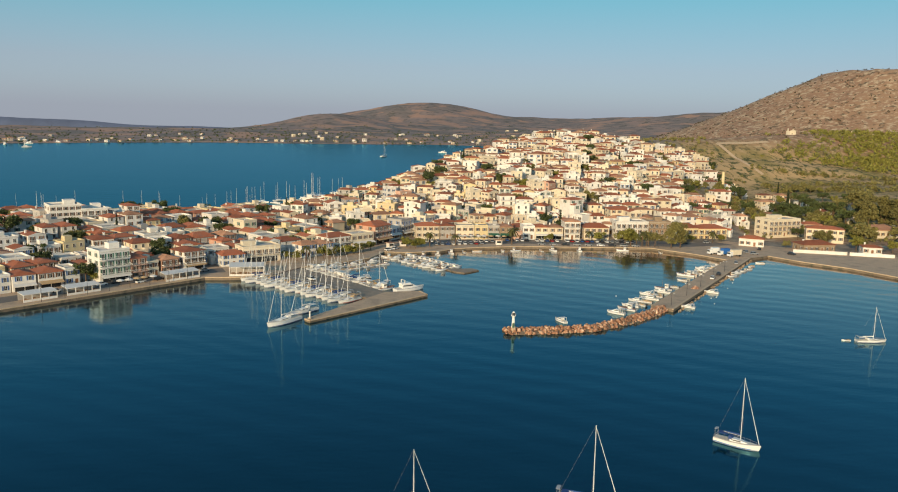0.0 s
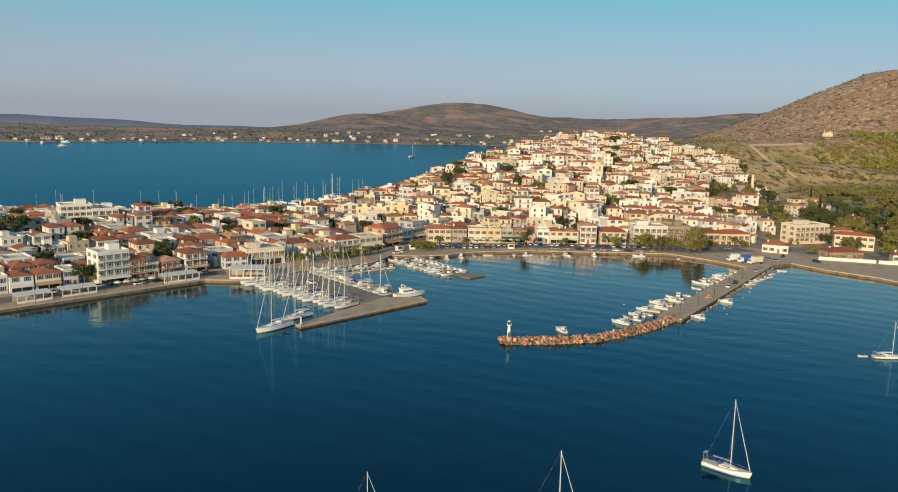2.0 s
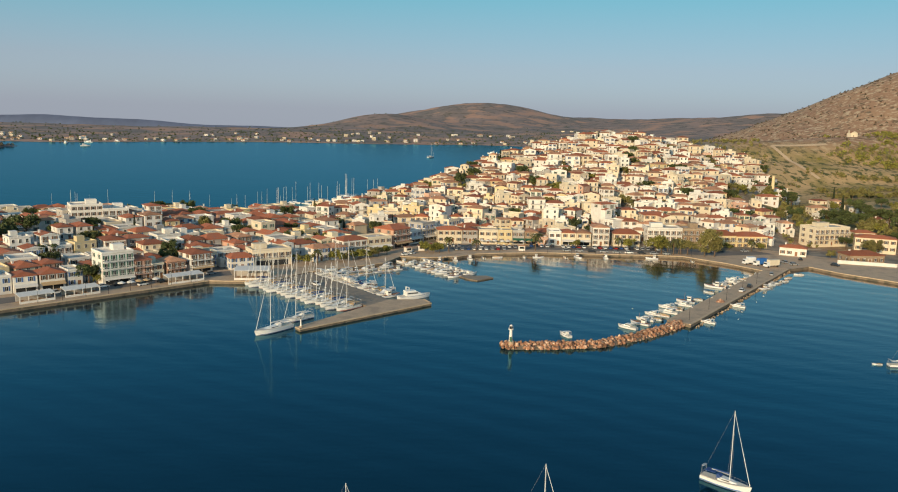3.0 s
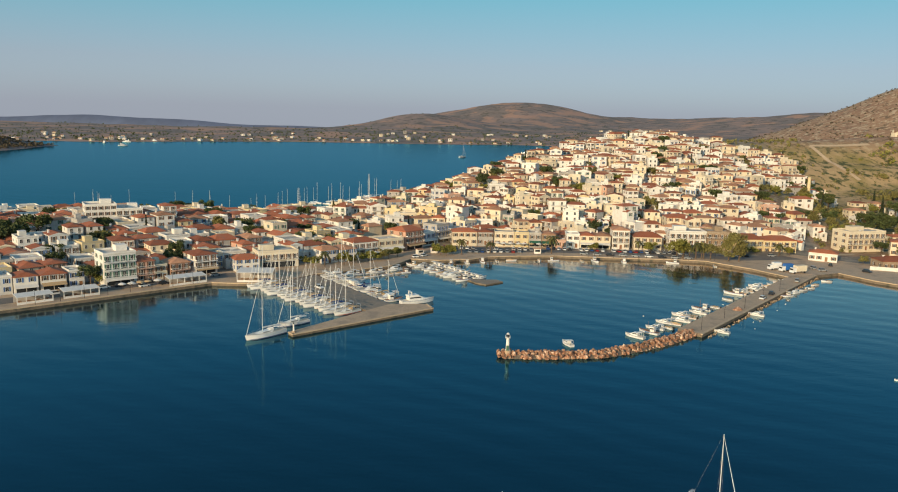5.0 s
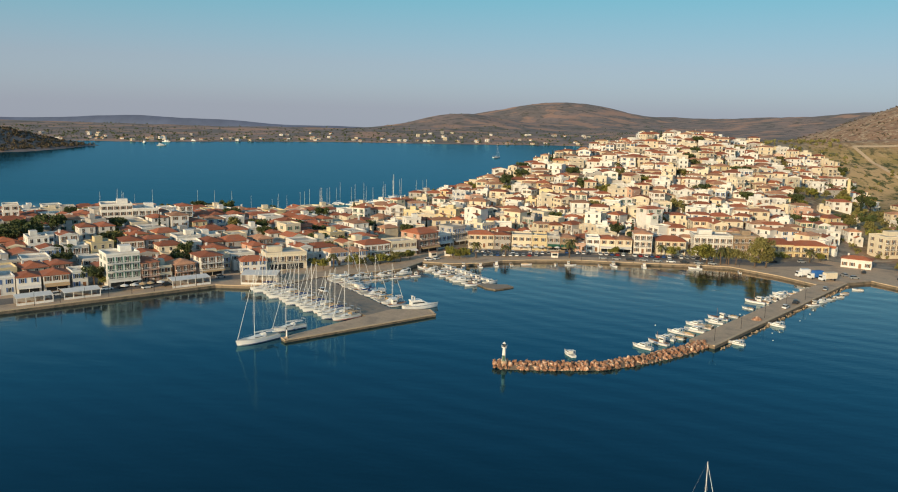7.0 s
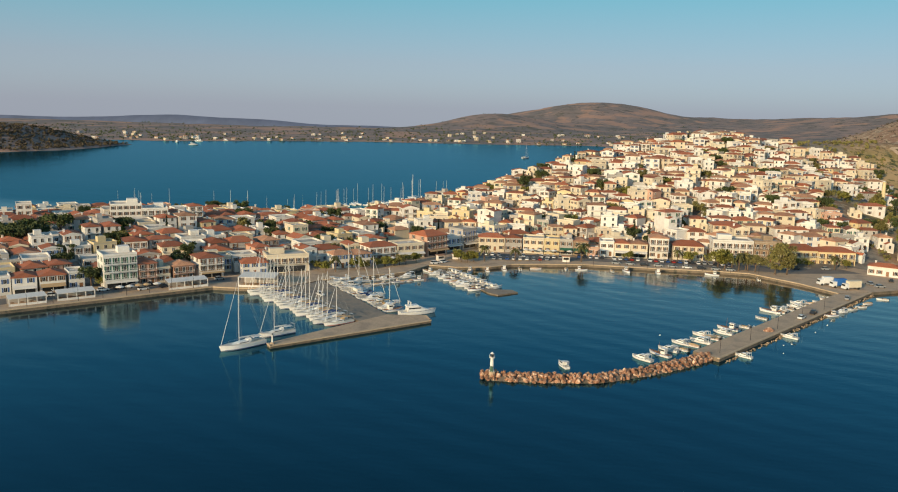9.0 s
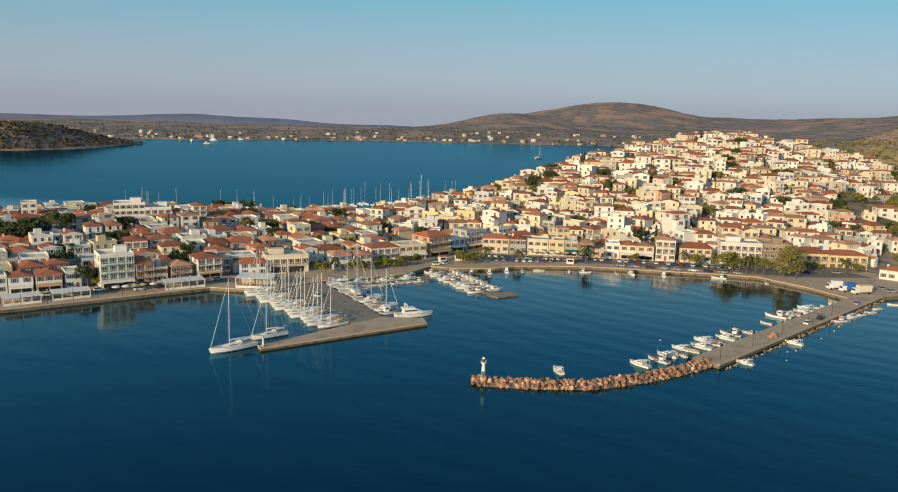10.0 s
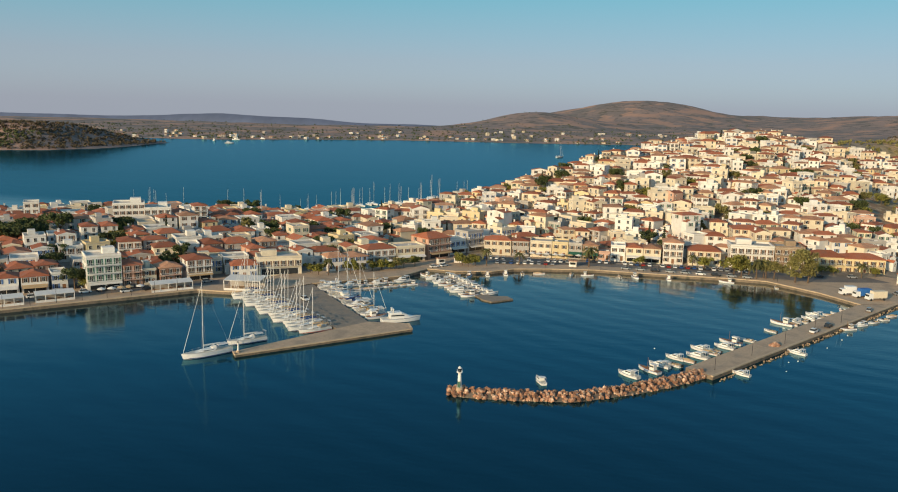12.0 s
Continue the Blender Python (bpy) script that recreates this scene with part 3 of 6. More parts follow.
def flat_roof(wall):
    def make():
        s = Shape().box(-0.5, 0.5, -0.5, 0.5, -0.1, 0.05, 1)
        for x0, x1, y0, y1 in ((-0.5, 0.5, -0.5, -0.47), (-0.5, 0.5, 0.47, 0.5), (-0.5, -0.47, -0.47, 0.47), (0.47, 0.5, -0.47, 0.47)):
            s.box(x0, x1, y0, y1, 0.05, 0.8, 0)
        return s.mesh("roof", wall, M_SLAB)
    return unit("flat" + wall.name, make)


def balcony_mesh(colour):
    def make():
        s = Shape().box(-0.5, 0.5, -1.3, 0, -0.18, 0, 0)
        s.box(-0.5, 0.5, -1.3, -1.25, 0.82, 0.9, 1)
        for k in range(13):
            x = -0.495 + 0.99 * k / 12
            s.box(x - 0.004, x + 0.004, -1.29, -1.26, 0, 0.82, 1)
        for x0 in (-0.5, 0.49):
            s.box(x0, x0 + 0.01, -1.25, 0, 0.45, 0.9, 1)
        return s.mesh("balcony", M_WALLS[colour], M_FRAME)
    return unit("balcony" + colour, make)


CHIMNEY = Shape().box(-0.35, 0.35, -0.35, 0.35, -1, 1.3).box(-0.45, 0.45, -0.45, 0.45, 1.3, 1.45).mesh("chimney", M_WALLS["white"])
TANK = Shape().tube((-0.7, 0, 0.55), (0.7, 0, 0.55), 0.3, 0.3, 10).box(-0.6, 0.6, -0.9, 0.0, 0, 0.06, 1).box(-0.5, 0.5, 0, 0.1, 0, 0.4).mesh("solar_heater", M_ALU, M_GLASS)
DOOR = Shape().box(-0.6, 0.6, -0.05, 0.05, 0, 2.2, 0).box(-0.75, -0.6, -0.1, 0.05, 0, 2.3, 1).box(0.6, 0.75, -0.1, 0.05, 0, 2.3, 1).box(-0.6, 0.6, -0.1, 0.05, 2.2, 2.3, 1).mesh("door", M_WOOD, M_FRAME)
SHOPFRONT = Shape().box(-0.5, 0.5, -0.05, 0.05, 0.05, 2.5, 1).box(-0.5, 0.5, -0.1, 0.05, 2.5, 2.75, 0).box(-0.5, -0.48, -0.1, 0.05, 0, 2.5, 0).box(0.48, 0.5, -0.1, 0.05, 0, 2.5, 0).box(-0.01, 0.01, -0.1, 0.05, 0, 2.5, 0).mesh("shopfront", M_FRAME, M_GLASS)


def awning_mesh(colour):
    return unit("awning" + colour, lambda: Shape().loft([[(-0.5, 0, 2.9), (0.5, 0, 2.9), (0.5, 0, 2.96), (-0.5, 0, 2.96)], [(-0.5, -2.2, 2.3), (0.5, -2.2, 2.3), (0.5, -2.2, 2.36), (-0.5, -2.2, 2.36)]]).box(-0.5, 0.5, -2.22, -2.18, 2.05, 2.34).mesh("awning", M_AWNING[colour]))


WORDS = {"hip": "hipped terracotta roof", "pale": "faded terracotta roof", "gable": "gabled terracotta roof", "flat": "flat parapet roof"}
FOOT = []


def house(x, y, turn, w, d, floors, roof, colour, detail, rnd, z=None, shutter="brown", shop=None, balconies=False, storey=3.0, label="", group="town houses", bulk=None):
    """One house, its front to local -y, with its own walls, roof, windows, balconies and doors."""
    if z is None:
        z = ground_z(x, y)
    h = floors * storey
    label = label or f"{colour} {('plastered' if colour != 'stone' else 'rubble')} {('one', 'two', 'three', 'four', 'five')[floors - 1]}-storey house with a {WORDS[roof]}"
    m = pose(x, y, z, 0, 0, turn)
    ob = Place(bulk, m) if bulk else thing("house", label, "house", m, group)
    FOOT.append((x, y, max(w, d) * 0.5))
    part("wall", wall_box(colour), ob, size=(w, d, h))
    rise = min(w, d) * rnd.uniform(0.12, 0.2)
    if roof in ("hip", "pale"):
        mat = M_TILE if roof == "hip" else M_TILE_PALE
        wide = w >= d
        part("roof", hip_roof(mat), ob, at=(0, 0, h), turn=0 if wide else math.pi / 2, size=((w if wide else d) + 0.9, (d if wide else w) + 0.9, rise))
    elif roof == "gable":
        part("roof", gable_roof(M_TILE, M_WALLS[colour]), ob, at=(0, 0, h), size=(w + 0.5, d + 0.5, rise))
    else:
        part("roof", flat_roof(M_WALLS[colour]), ob, at=(0, 0, h), size=(w + 0.1, d + 0.1, 1.0))
        if detail > 0 and rnd.random() < 0.5:
            part("stair_house", wall_box(colour), ob, at=(w * rnd.uniform(-0.25, 0.25), d * 0.2, h), size=(w * 0.35, d * 0.35, 2.4))
        if rnd.random() < 0.5:
            part("solar_heater", TANK, ob, at=(w * rnd.uniform(-0.3, 0.3), -d * 0.15, h + 0.05))
    if roof != "flat" and detail > 0 and rnd.random() < 0.5:
        part("chimney", CHIMNEY, ob, at=(w * rnd.choice((-0.3, 0.3)), d * 0.15, h + 0.4))
    for _ in range(rnd.choice((0, 1, 1, 2)) if group == "town houses" else 0):
        aw, ad, ah = w * rnd.uniform(0.35, 0.6), d * rnd.uniform(0.35, 0.6), storey * rnd.choice((1, 1, max(1, floors - 1)))
        side = rnd.choice((-1, 1))
        at = (side * (w - aw) * 0.5, -d / 2 - ad / 2 + 0.05, 0) if rnd.random() < 0.6 else (side * (w + aw) * 0.49, rnd.uniform(-0.2, 0.2) * d, 0)
        part("annex", wall_box(colour), ob, at=at, size=(aw, ad, ah))
        if rnd.random() < 0.6:
            part("annex_roof", gable_roof(M_TILE, M_WALLS[colour]), ob, at=(at[0], at[1], ah), size=(aw + 0.4, ad + 0.4, 1.0))
        else:
            part("annex_roof", flat_roof(M_WALLS[colour]), ob, at=(at[0], at[1], ah), size=(aw, ad, 0.9))
        part("annex_window", window_mesh(shutter), ob, at=(at[0], at[1] - ad / 2, ah - storey + 0.95))
    wm = window_mesh(shutter)
    n = max(2, round(w / 3.2)) if detail > 1 else 2
    for f in range(floors):
        if f == 0 and shop:
            part("shopfront", SHOPFRONT, ob, at=(0, -d / 2, 0), size=(w * 0.86, 1, 1))
            if shop in M_AWNING:
                part("awning", awning_mesh(shop), ob, at=(0, -d / 2 - 0.05, 0), size=(w * 0.95, 1, 1))
            continue
        if balconies and f > 0:
            part("balcony", balcony_mesh(colour), ob, at=(0, -d / 2, f * storey + 0.05), size=(w * (0.96 if detail > 1 else 0.8), 1, 1))
        for k in range(n):
            wx = (k + 0.5) / n * w - w / 2
            if f == 0 and k == n // 2 and detail > 0:
                part("door", DOOR, ob, at=(wx, -d / 2, 0))
                continue
            tall = 1.35 if balconies and f > 0 else 1.0
            part("window", wm, ob, at=(wx, -d / 2, f * storey + (0.15 if tall > 1 else 0.95)), size=(1, 1, tall))
        if detail > 1:
            for side in (-1, 1):
                m = 2 if d > 8 else 1
                for k in range(m):
                    part("window", wm, ob, at=(side * w / 2, ((k + 0.5) / m - 0.5) * d, f * storey + 0.95), turn=side * math.pi / 2)
        elif bulk and detail == 1:
            for side in (-1, 1):
                for off in (-0.22, 0.22):
                    if rnd.random() < 0.8:
                        part("window", wm, ob, at=(side * w / 2, off * d, f * storey + 0.95), turn=side * math.pi / 2, size=(rnd.uniform(0.6, 0.95), 1, rnd.uniform(0.7, 1)))
        elif detail == 1 and f == floors - 1:
            part("window", wm, ob, at=(-w / 2, 0, f * storey + 0.95), turn=-math.pi / 2)
    return ob


def front(ax, ay, bx, by, d, *rest, **more):
    """A house whose front wall runs from a to b."""
    w, t = math.hypot(bx - ax, by - ay), math.atan2(by - ay, bx - ax)
    return house((ax + bx) / 2 - math.sin(t) * d / 2, (ay + by) / 2 + math.cos(t) * d / 2, math.degrees(t), w, d, *rest, **more)


def waterfront_houses():
    r = random.Random(4)
    V = dict(group="waterfront houses")
    front(-172, 268, -165, 276, 10, 2, "flat", "white", 2, r, z=1.2, shutter="blue", **V)
    front(-164, 275.5, -158.3, 281, 9, 2, "hip", "white", 2, r, z=1.2, shutter="blue", shop="white", **V)
    front(-157.6, 281.4, -151.6, 287.6, 9, 2, "hip", "white", 2, r, z=1.2, shop="tan", **V)
    front(-151, 288.6, -147.6, 292.6, 9, 2, "flat", "white", 2, r, z=1.2, shutter="blue", **V)
    front(-140.4, 294, -132.4, 303, 11, 4, "flat", "white", 2, r, z=1.2, shutter="green", shop="white", balconies=True, **V)
    front(-132.2, 303.4, -127.8, 308.4, 10, 3, "hip", "pink", 2, r, z=1.2, balconies=True, storey=2.7, **V)
    front(-127.6, 308.8, -124.6, 312.4, 9, 2, "flat", "cream", 2, r, z=1.2, storey=2.7, **V)
    front(-123.8, 313.4, -118.8, 319.8, 8.5, 2, "pale", "pink", 2, r, z=1.2, balconies=True, **V)
    front(-117.2, 321.2, -111.0, 328.6, 11, 3, "hip", "white", 2, r, z=1.2, balconies=True, shop="tan", storey=2.7, **V)
    front(-104.2, 331.4, -96.0, 337.4, 9, 2, "hip", "white", 2, r, z=1.2, shutter="blue", storey=2.6, **V)
    front(-97.6, 340.2, -83.4, 350.6, 10, 2, "flat", "cream", 2, r, z=1.2, balconies=True, shop="none", storey=3.4, **V)
    front(-75.2, 358, -69.4, 363.6, 8, 2, "pale", "white", 2, r, z=1.2, shutter="blue", **V)
    front(-68.6, 364.2, -62.4, 370.6, 9, 2, "pale", "white", 2, r, z=1.2, shutter="blue", storey=2.8, **V)
    front(-66, 378, -56.6, 387.6, 10, 2, "hip", "white", 2, r, z=1.3, balconies=True, storey=3.3, **V)
    front(-56, 388, -46, 397.6, 10, 2, "flat", "cream", 2, r, z=1.3, shop="white", storey=3.2, **V)
    house(-47.5, 410, 57, 13, 13, 3, "hip", "pink", 2, r, z=1.3, balconies=True, shop="tan", storey=3.1, **V)
    for k in range(4):
        house(-41.5 + k * 6.2, 423.5 + k * 9.0, 57, 10, 10, 3 if k % 2 else 2, "flat", ("white", "grey", "white", "cream")[k], 2, r, z=1.5, shutter="blue", balconies=True, shop="white", **V)
    front(-25.5, 425, -13, 427.5, 9, 2, "hip", "cream", 2, r, z=1.3, storey=3.4, **V)
    front(-12.6, 427.6, -4.6, 429.2, 9, 2, "hip", "grey", 2, r, z=1.3, storey=3.4, **V)
    run = [(10, 2, "flat", "cream", None), (7.4, 2, "flat", "yellow", None), (6.2, 2, "flat", "grey", "green"), (7.2, 2, "pale", "stone", "green"), (5.2, 1, "flat", "pink", None), (6.6, 2, "flat", "white", None),
           (7.6, 2, "hip", "cream", "white"), (7.8, 2, "pale", "cream", "white")]
    s = -3.9
    for w, fl, roof, col, shop in run:
        front(s, 428.6 + (s + 4) * 0.10, s + w, 428.6 + (s + w + 4) * 0.10, 10, fl, roof, col, 2, r, z=1.3, storey=3.3, shop=shop, **V)
        s += w + 0.25
    front(56.8, 435, 65.6, 435.8, 10, 3, "pale", "white", 2, r, z=1.3, storey=3.3, balconies=True, **V)
    front(68, 436, 82, 437.4, 11, 2, "hip", "cream", 2, r, z=1.3, storey=3.4, **V)
    front(86, 438.4, 104.6, 440.4, 12, 3, "flat", "white", 2, r, z=1.3, storey=3.2, balconies=True, shop="white", label="white three-storey hotel with long balconies and a flat roof", **V)
    front(105, 440.6, 117.4, 442, 12, 3, "flat", "stone", 2, r, z=1.3, storey=3.3, balconies=True, label="unfinished brown concrete building with open storeys", **V)
    front(120, 441, 134, 443.6, 11, 2, "hip", "yellow", 2, r, z=1.3, storey=3.6, balconies=True, **V)
    front(134.2, 443.6, 151, 446.6, 11, 2, "hip", "yellow", 2, r, z=1.3, storey=3.4, balconies=True, **V)
    front(88, 466, 102, 468, 11, 4, "hip", "cream", 2, r, z=3, **V)
    # east of the mole
    front(152, 429, 164, 424.4, 7, 1, "hip", "white", 2, r, z=1.3, storey=4.2, **V)
    front(181, 462, 203, 471, 12, 3, "flat", "cream", 2, r, z=1.6, storey=3.2, balconies=True, **V)
    front(199, 453, 218, 447, 10, 2, "hip", "cream", 2, r, z=1.6, storey=3.6, **V)
    front(180, 411, 198, 414.5, 10, 1, "hip", "stone", 2, r, z=1.3, storey=4.0, **V)
    front(211, 411, 220, 409, 8, 1, "hip", "white", 2, r, z=1.3, storey=3.6, **V)
    front(246, 472, 266, 476, 14, 1, "pale", "cream", 2, r, z=1.6, storey=4.2, **V)
    # the tall hotel on the neck, two blocks
    house(-207, 400, 38, 15, 13, 4, "flat", "white", 2, r, z=6, label="large white hotel block with a flat stepped roof", **V)
    house(-196, 408, 38, 13, 13, 3, "flat", "white", 2, r, z=6.5, balconies=True, label="white apartment block with deep balconies", **V)


waterfront_houses()


def pick(r, pairs):
    t = r.random() * sum(p for _, p in pairs)
    for v, p in pairs:
        t -= p
        if t <= 0:
            return v
    return pairs[-1][0]


NECK_ROOFS = [("hip", 44), ("pale", 8), ("gable", 12), ("flat", 36)]
ROOFS = [("hip", 34), ("pale", 26), ("gable", 11), ("flat", 29)]
COLOURS = [("white", 48), ("cream", 38), ("yellow", 4), ("pink", 1.5), ("grey", 7)]
NECK_COLOURS = [("white", 50), ("cream", 20), ("yellow", 4), ("pink", 5), ("grey", 12)]
TREE_SPOTS = []


def clear(x, y, r, share=0.82):
    return all((x - a) ** 2 + (y - b) ** 2 > ((r + c) * share) ** 2 for a, b, c in FOOT)


def town_houses():
    r = random.Random(11)
    # the neck of land: streets parallel to the old quay
    ux, uy, mx, my = 0.645, 0.764, -0.764, 0.645
    spots = []
    for k in range(1, 18):
        s = -95 + r.uniform(0, 8)
        while s < 175:
            w = r.uniform(6.5, 11.5)
            x, y = -143 + ux * (s + w / 2) + mx * (k * 13.0 - 3), 296 + uy * (s + w / 2) + my * (k * 13.0 - 3)
            spots.append((x, y, w, r.uniform(8.5, 11), 49 + r.uniform(-7, 7), 0))
            s += w + r.choice((0.6, 0.8, 1.5, 4))
    # the hill: streets along the slope
    for k in range(0, 34):
        y0 = 452 + k * 11.4
        x = -150 + r.uniform(0, 9)
        while x < 262:
            w = r.uniform(6, 11.5)
            cx = x + w / 2
            y = y0 + 0.04 * (cx - 60) + r.uniform(-2.2, 2.2)
            spots.append((cx, y, w, r.uniform(6.5, 9.2), 4 + (cx - 90) * 0.09 + r.gauss(0, 13) + r.choice((0, 0, 0, 0, 28, -28)), 1))
            x += w + r.choice((0.4, 0.6, 1.2, 3.5))
    spots.sort(key=lambda q: math.hypot(q[0] - 30, q[1] - 20))
    far_ones = Bulk()
    arr = np.array([(s[0], s[1]) for s in spots])
    dist = inside_by(SHORE, arr[:, 0], arr[:, 1])
    for (x, y, w, d, turn, hill), far_in in zip(spots, dist):
        neck = x < -58 - 0.42 * (y - 375)
        if hill == neck or far_in < 15 or (hill and y > 846):
            continue
        if hill:
            if x > 158 and y < 640 and r.random() < 0.8:
                continue
            if (x > 180 and 560 < y < 672) or x > (215 if y < 655 else 248) or (y > 800 and x > 225):
                continue
            if math.hypot((x - 40) / 1.0, (y - 442) / 0.8) > 480:
                continue
        if not clear(x, y, max(w, d) * 0.5):
            continue
        if r.random() < (0.10 if y < 600 else 0.08):
            TREE_SPOTS.append((x, y))
            continue
        near = len(FOOT) < 290
        detail = 2 if (not hill and y < 350) else 1
        fl = pick(r, [(1, 22), (2, 62), (3, 15), (4, 1 if y < 520 else 0)])
        if (not hill and far_in < 70) or (x > 150 and y < 640):
            fl = min(fl, 2)
        house(x, y, turn, w, d, fl, pick(r, ROOFS if hill else NECK_ROOFS), pick(r, COLOURS if hill else NECK_COLOURS), detail, r, shutter=pick(r, [("brown", 5), ("blue", 2), ("green", 2), ("plain", 11)]), balconies=r.random() < 0.55, storey=r.uniform(2.8, 3.2), bulk=None if near else far_ones)
    # loose houses among the gardens and fields in the east
    for k in range(26):
        x, y = r.uniform(165, 300), r.uniform(480, 700)
        if clear(x, y, 9, 1.2):
            house(x, y, r.uniform(-15, 20), r.uniform(8, 13), r.uniform(8, 10), pick(r, [(1, 5), (2, 4)]), pick(r, ROOFS), pick(r, COLOURS), 1, r, bulk=far_ones)
    # villages across the bay
    for k in range(110):
        x = r.uniform(-1350, 60)
        y = far_edge(x) + r.choice((15, 20, 60, 160, 330)) + r.uniform(0, 90)
        if inside_by(SHORE, np.array([x]), np.array([y]))[0] > 12:
            house(x, y, r.uniform(-30, 30), r.uniform(6, 9), r.uniform(6, 8), pick(r, [(1, 8), (2, 2)]), pick(r, [("pale", 5), ("flat", 4)]), pick(r, [("white", 4), ("cream", 4), ("grey", 3)]), 0, r, bulk=far_ones, group="far")
    for k in range(14):
        x, y = r.uniform(150, 330), r.uniform(2300, 2700)
        house(x, y, r.uniform(-30, 30), 11, 8, 1, "flat", "cream", 0, r, bulk=far_ones, group="far")
    far_ones.build("far_houses", "crowded white and cream houses with tiled roofs climbing the hill", "houses")


town_houses()

# ---- greenery ----
def crown(kind, seed, n, clumps, leaf):
    """Leaf clumps: many small blades round a few centres, so that the outline is uneven and lets light through."""
    r = random.Random(seed)
    s = Shape()
    for _ in range(n):
        c, rad = r.choice(clumps)
        v = Vector((r.gauss(0, 1), r.gauss(0, 1), r.gauss(0, 1))).normalized() * rad * (r.random() ** 0.4)
        p = Vector(c) + Vector((v.x, v.y, v.z * 0.75))
        a = Vector((r.gauss(0, 1), r.gauss(0, 1), r.gauss(0, 1))).normalized()
        b = a.cross(Vector((r.gauss(0, 1), r.gauss(0, 1), r.gauss(0, 1)))).normalized()
        q = leaf * r.uniform(0.6, 1.3)
        s.face([tuple(p - a * q), tuple(p + b * q * 0.6), tuple(p + a * q), tuple(p - b * q * 0.6)])
    return s.mesh("crown", M_LEAF[kind])


def ball_clumps(seed, n, rx, rz, z, rad):
    r = random.Random(seed)
    return [((r.uniform(-rx, rx), r.uniform(-rx, rx), z + r.uniform(-rz, rz)), rad * r.uniform(0.7, 1.2)) for _ in range(n)]


def trunk_mesh(h, r0, spread, seed):
    r = random.Random(seed)
    s = Shape().tube((0, 0, -0.5), (0.1, 0.05, h), r0, r0 * 0.6, 7)
    for k in range(5):
        a = k * 1.26 + r.uniform(-0.4, 0.4)
        s.tube((0.1, 0.05, h * r.uniform(0.75, 1)), (spread * math.cos(a), spread * math.sin(a), h + spread * r.uniform(0.6, 1.2)), r0 * 0.5, r0 * 0.15, 5)
    return s.mesh("trunk", M_BARK)


TREES, FAR_TREES = {}, Bulk()
for key, kind, words in (("round", "olive", "round grey-green tree with an uneven crown"), ("broad", "bright", "bright green broad-leaved tree"), ("pine", "pine", "dark green umbrella pine"), ("tall", "olive", "tall eucalyptus with a loose olive-green crown")):
    for v in range(2):
        sd = len(TREES) * 7 + v
        if key == "tall":
            cl, t, n = ball_clumps(sd, 18, 2.2, 3.9, 6.4, 1.6), trunk_mesh(3.2, 0.3, 1.6, sd), 2000
        elif key == "pine":
            cl, t, n = ball_clumps(sd, 12, 2.8, 0.9, 5.4, 1.4), trunk_mesh(3.6, 0.25, 1.8, sd), 1100
        else:
            cl, t, n = ball_clumps(sd, 11, 1.9, 1.3, 3.6, 1.3), trunk_mesh(2.0, 0.2, 1.3, sd), 1000
        TREES.setdefault(key, []).append((t, crown(kind, sd, n, cl, 0.36), words))
TREES["cypress"] = [(trunk_mesh(1.0, 0.18, 0.2, 3), crown("cypress", 5, 900, [((0, 0, 1.5 + k * 0.7), 0.95 - k * 0.07) for k in range(12)], 0.3), "slim dark green cypress tree")]


def palm_meshes():
    t = Shape()
    for k in range(6):
        t.tube((0.05 * k, 0, k * 1.0 - 0.5), (0.05 * (k + 1), 0, k + 0.5), 0.24, 0.2, 7)
    s, r = Shape(), random.Random(2)
    for k in range(26):
        a, up = r.uniform(0, 6.28), r.uniform(-0.3, 1.0)
        pts = [(0.3 + 2.6 * q * math.cos(a), 2.6 * q * math.sin(a), 5.6 + up * 2.2 * q - 2.4 * q * q) for q in (0, 0.35, 0.7, 1.0)]
        for (p, q), w in zip(zip(pts, pts[1:]), (0.30, 0.34, 0.2)):
            o = (-math.sin(a) * w, math.cos(a) * w, 0)
            s.face([(p[0] - o[0], p[1] - o[1], p[2] - 0.12), p, q, (q[0] - o[0], q[1] - o[1], q[2] - 0.12)]).face([p, (p[0] + o[0], p[1] + o[1], p[2] - 0.12), (q[0] + o[0], q[1] + o[1], q[2] - 0.12), q])
    return t.mesh("trunk", M_BARK), s.mesh("crown", M_LEAF["palm"]), "date palm with arching fronds"


TREES["palm"] = [palm_meshes()]


def tree(kind, x, y, size, r, z=None, group="town trees"):
    t, c, words = r.choice(TREES[kind])
    if y > 640 and z is None:
        m = pose(x, y, ground_z(x, y), 0, 0, r.uniform(0, 360)) @ Matrix.Scale(size, 4)
        FAR_TREES.add(t, m)
        FAR_TREES.add(c, m)
        FOOT.append((x, y, 2.0))
        return
    ob = thing("palm" if kind == "palm" else "tree", words, "tree", pose(x, y, ground_z(x, y) if z is None else z, 0, 0, r.uniform(0, 360)), group)
    part("trunk", t, ob, size=(size,) * 3)
    part("crown", c, ob, size=(size * r.uniform(0.9, 1.15), size * r.uniform(0.9, 1.15), size * r.uniform(0.85, 1.1)))
    FOOT.append((x, y, 2.0))


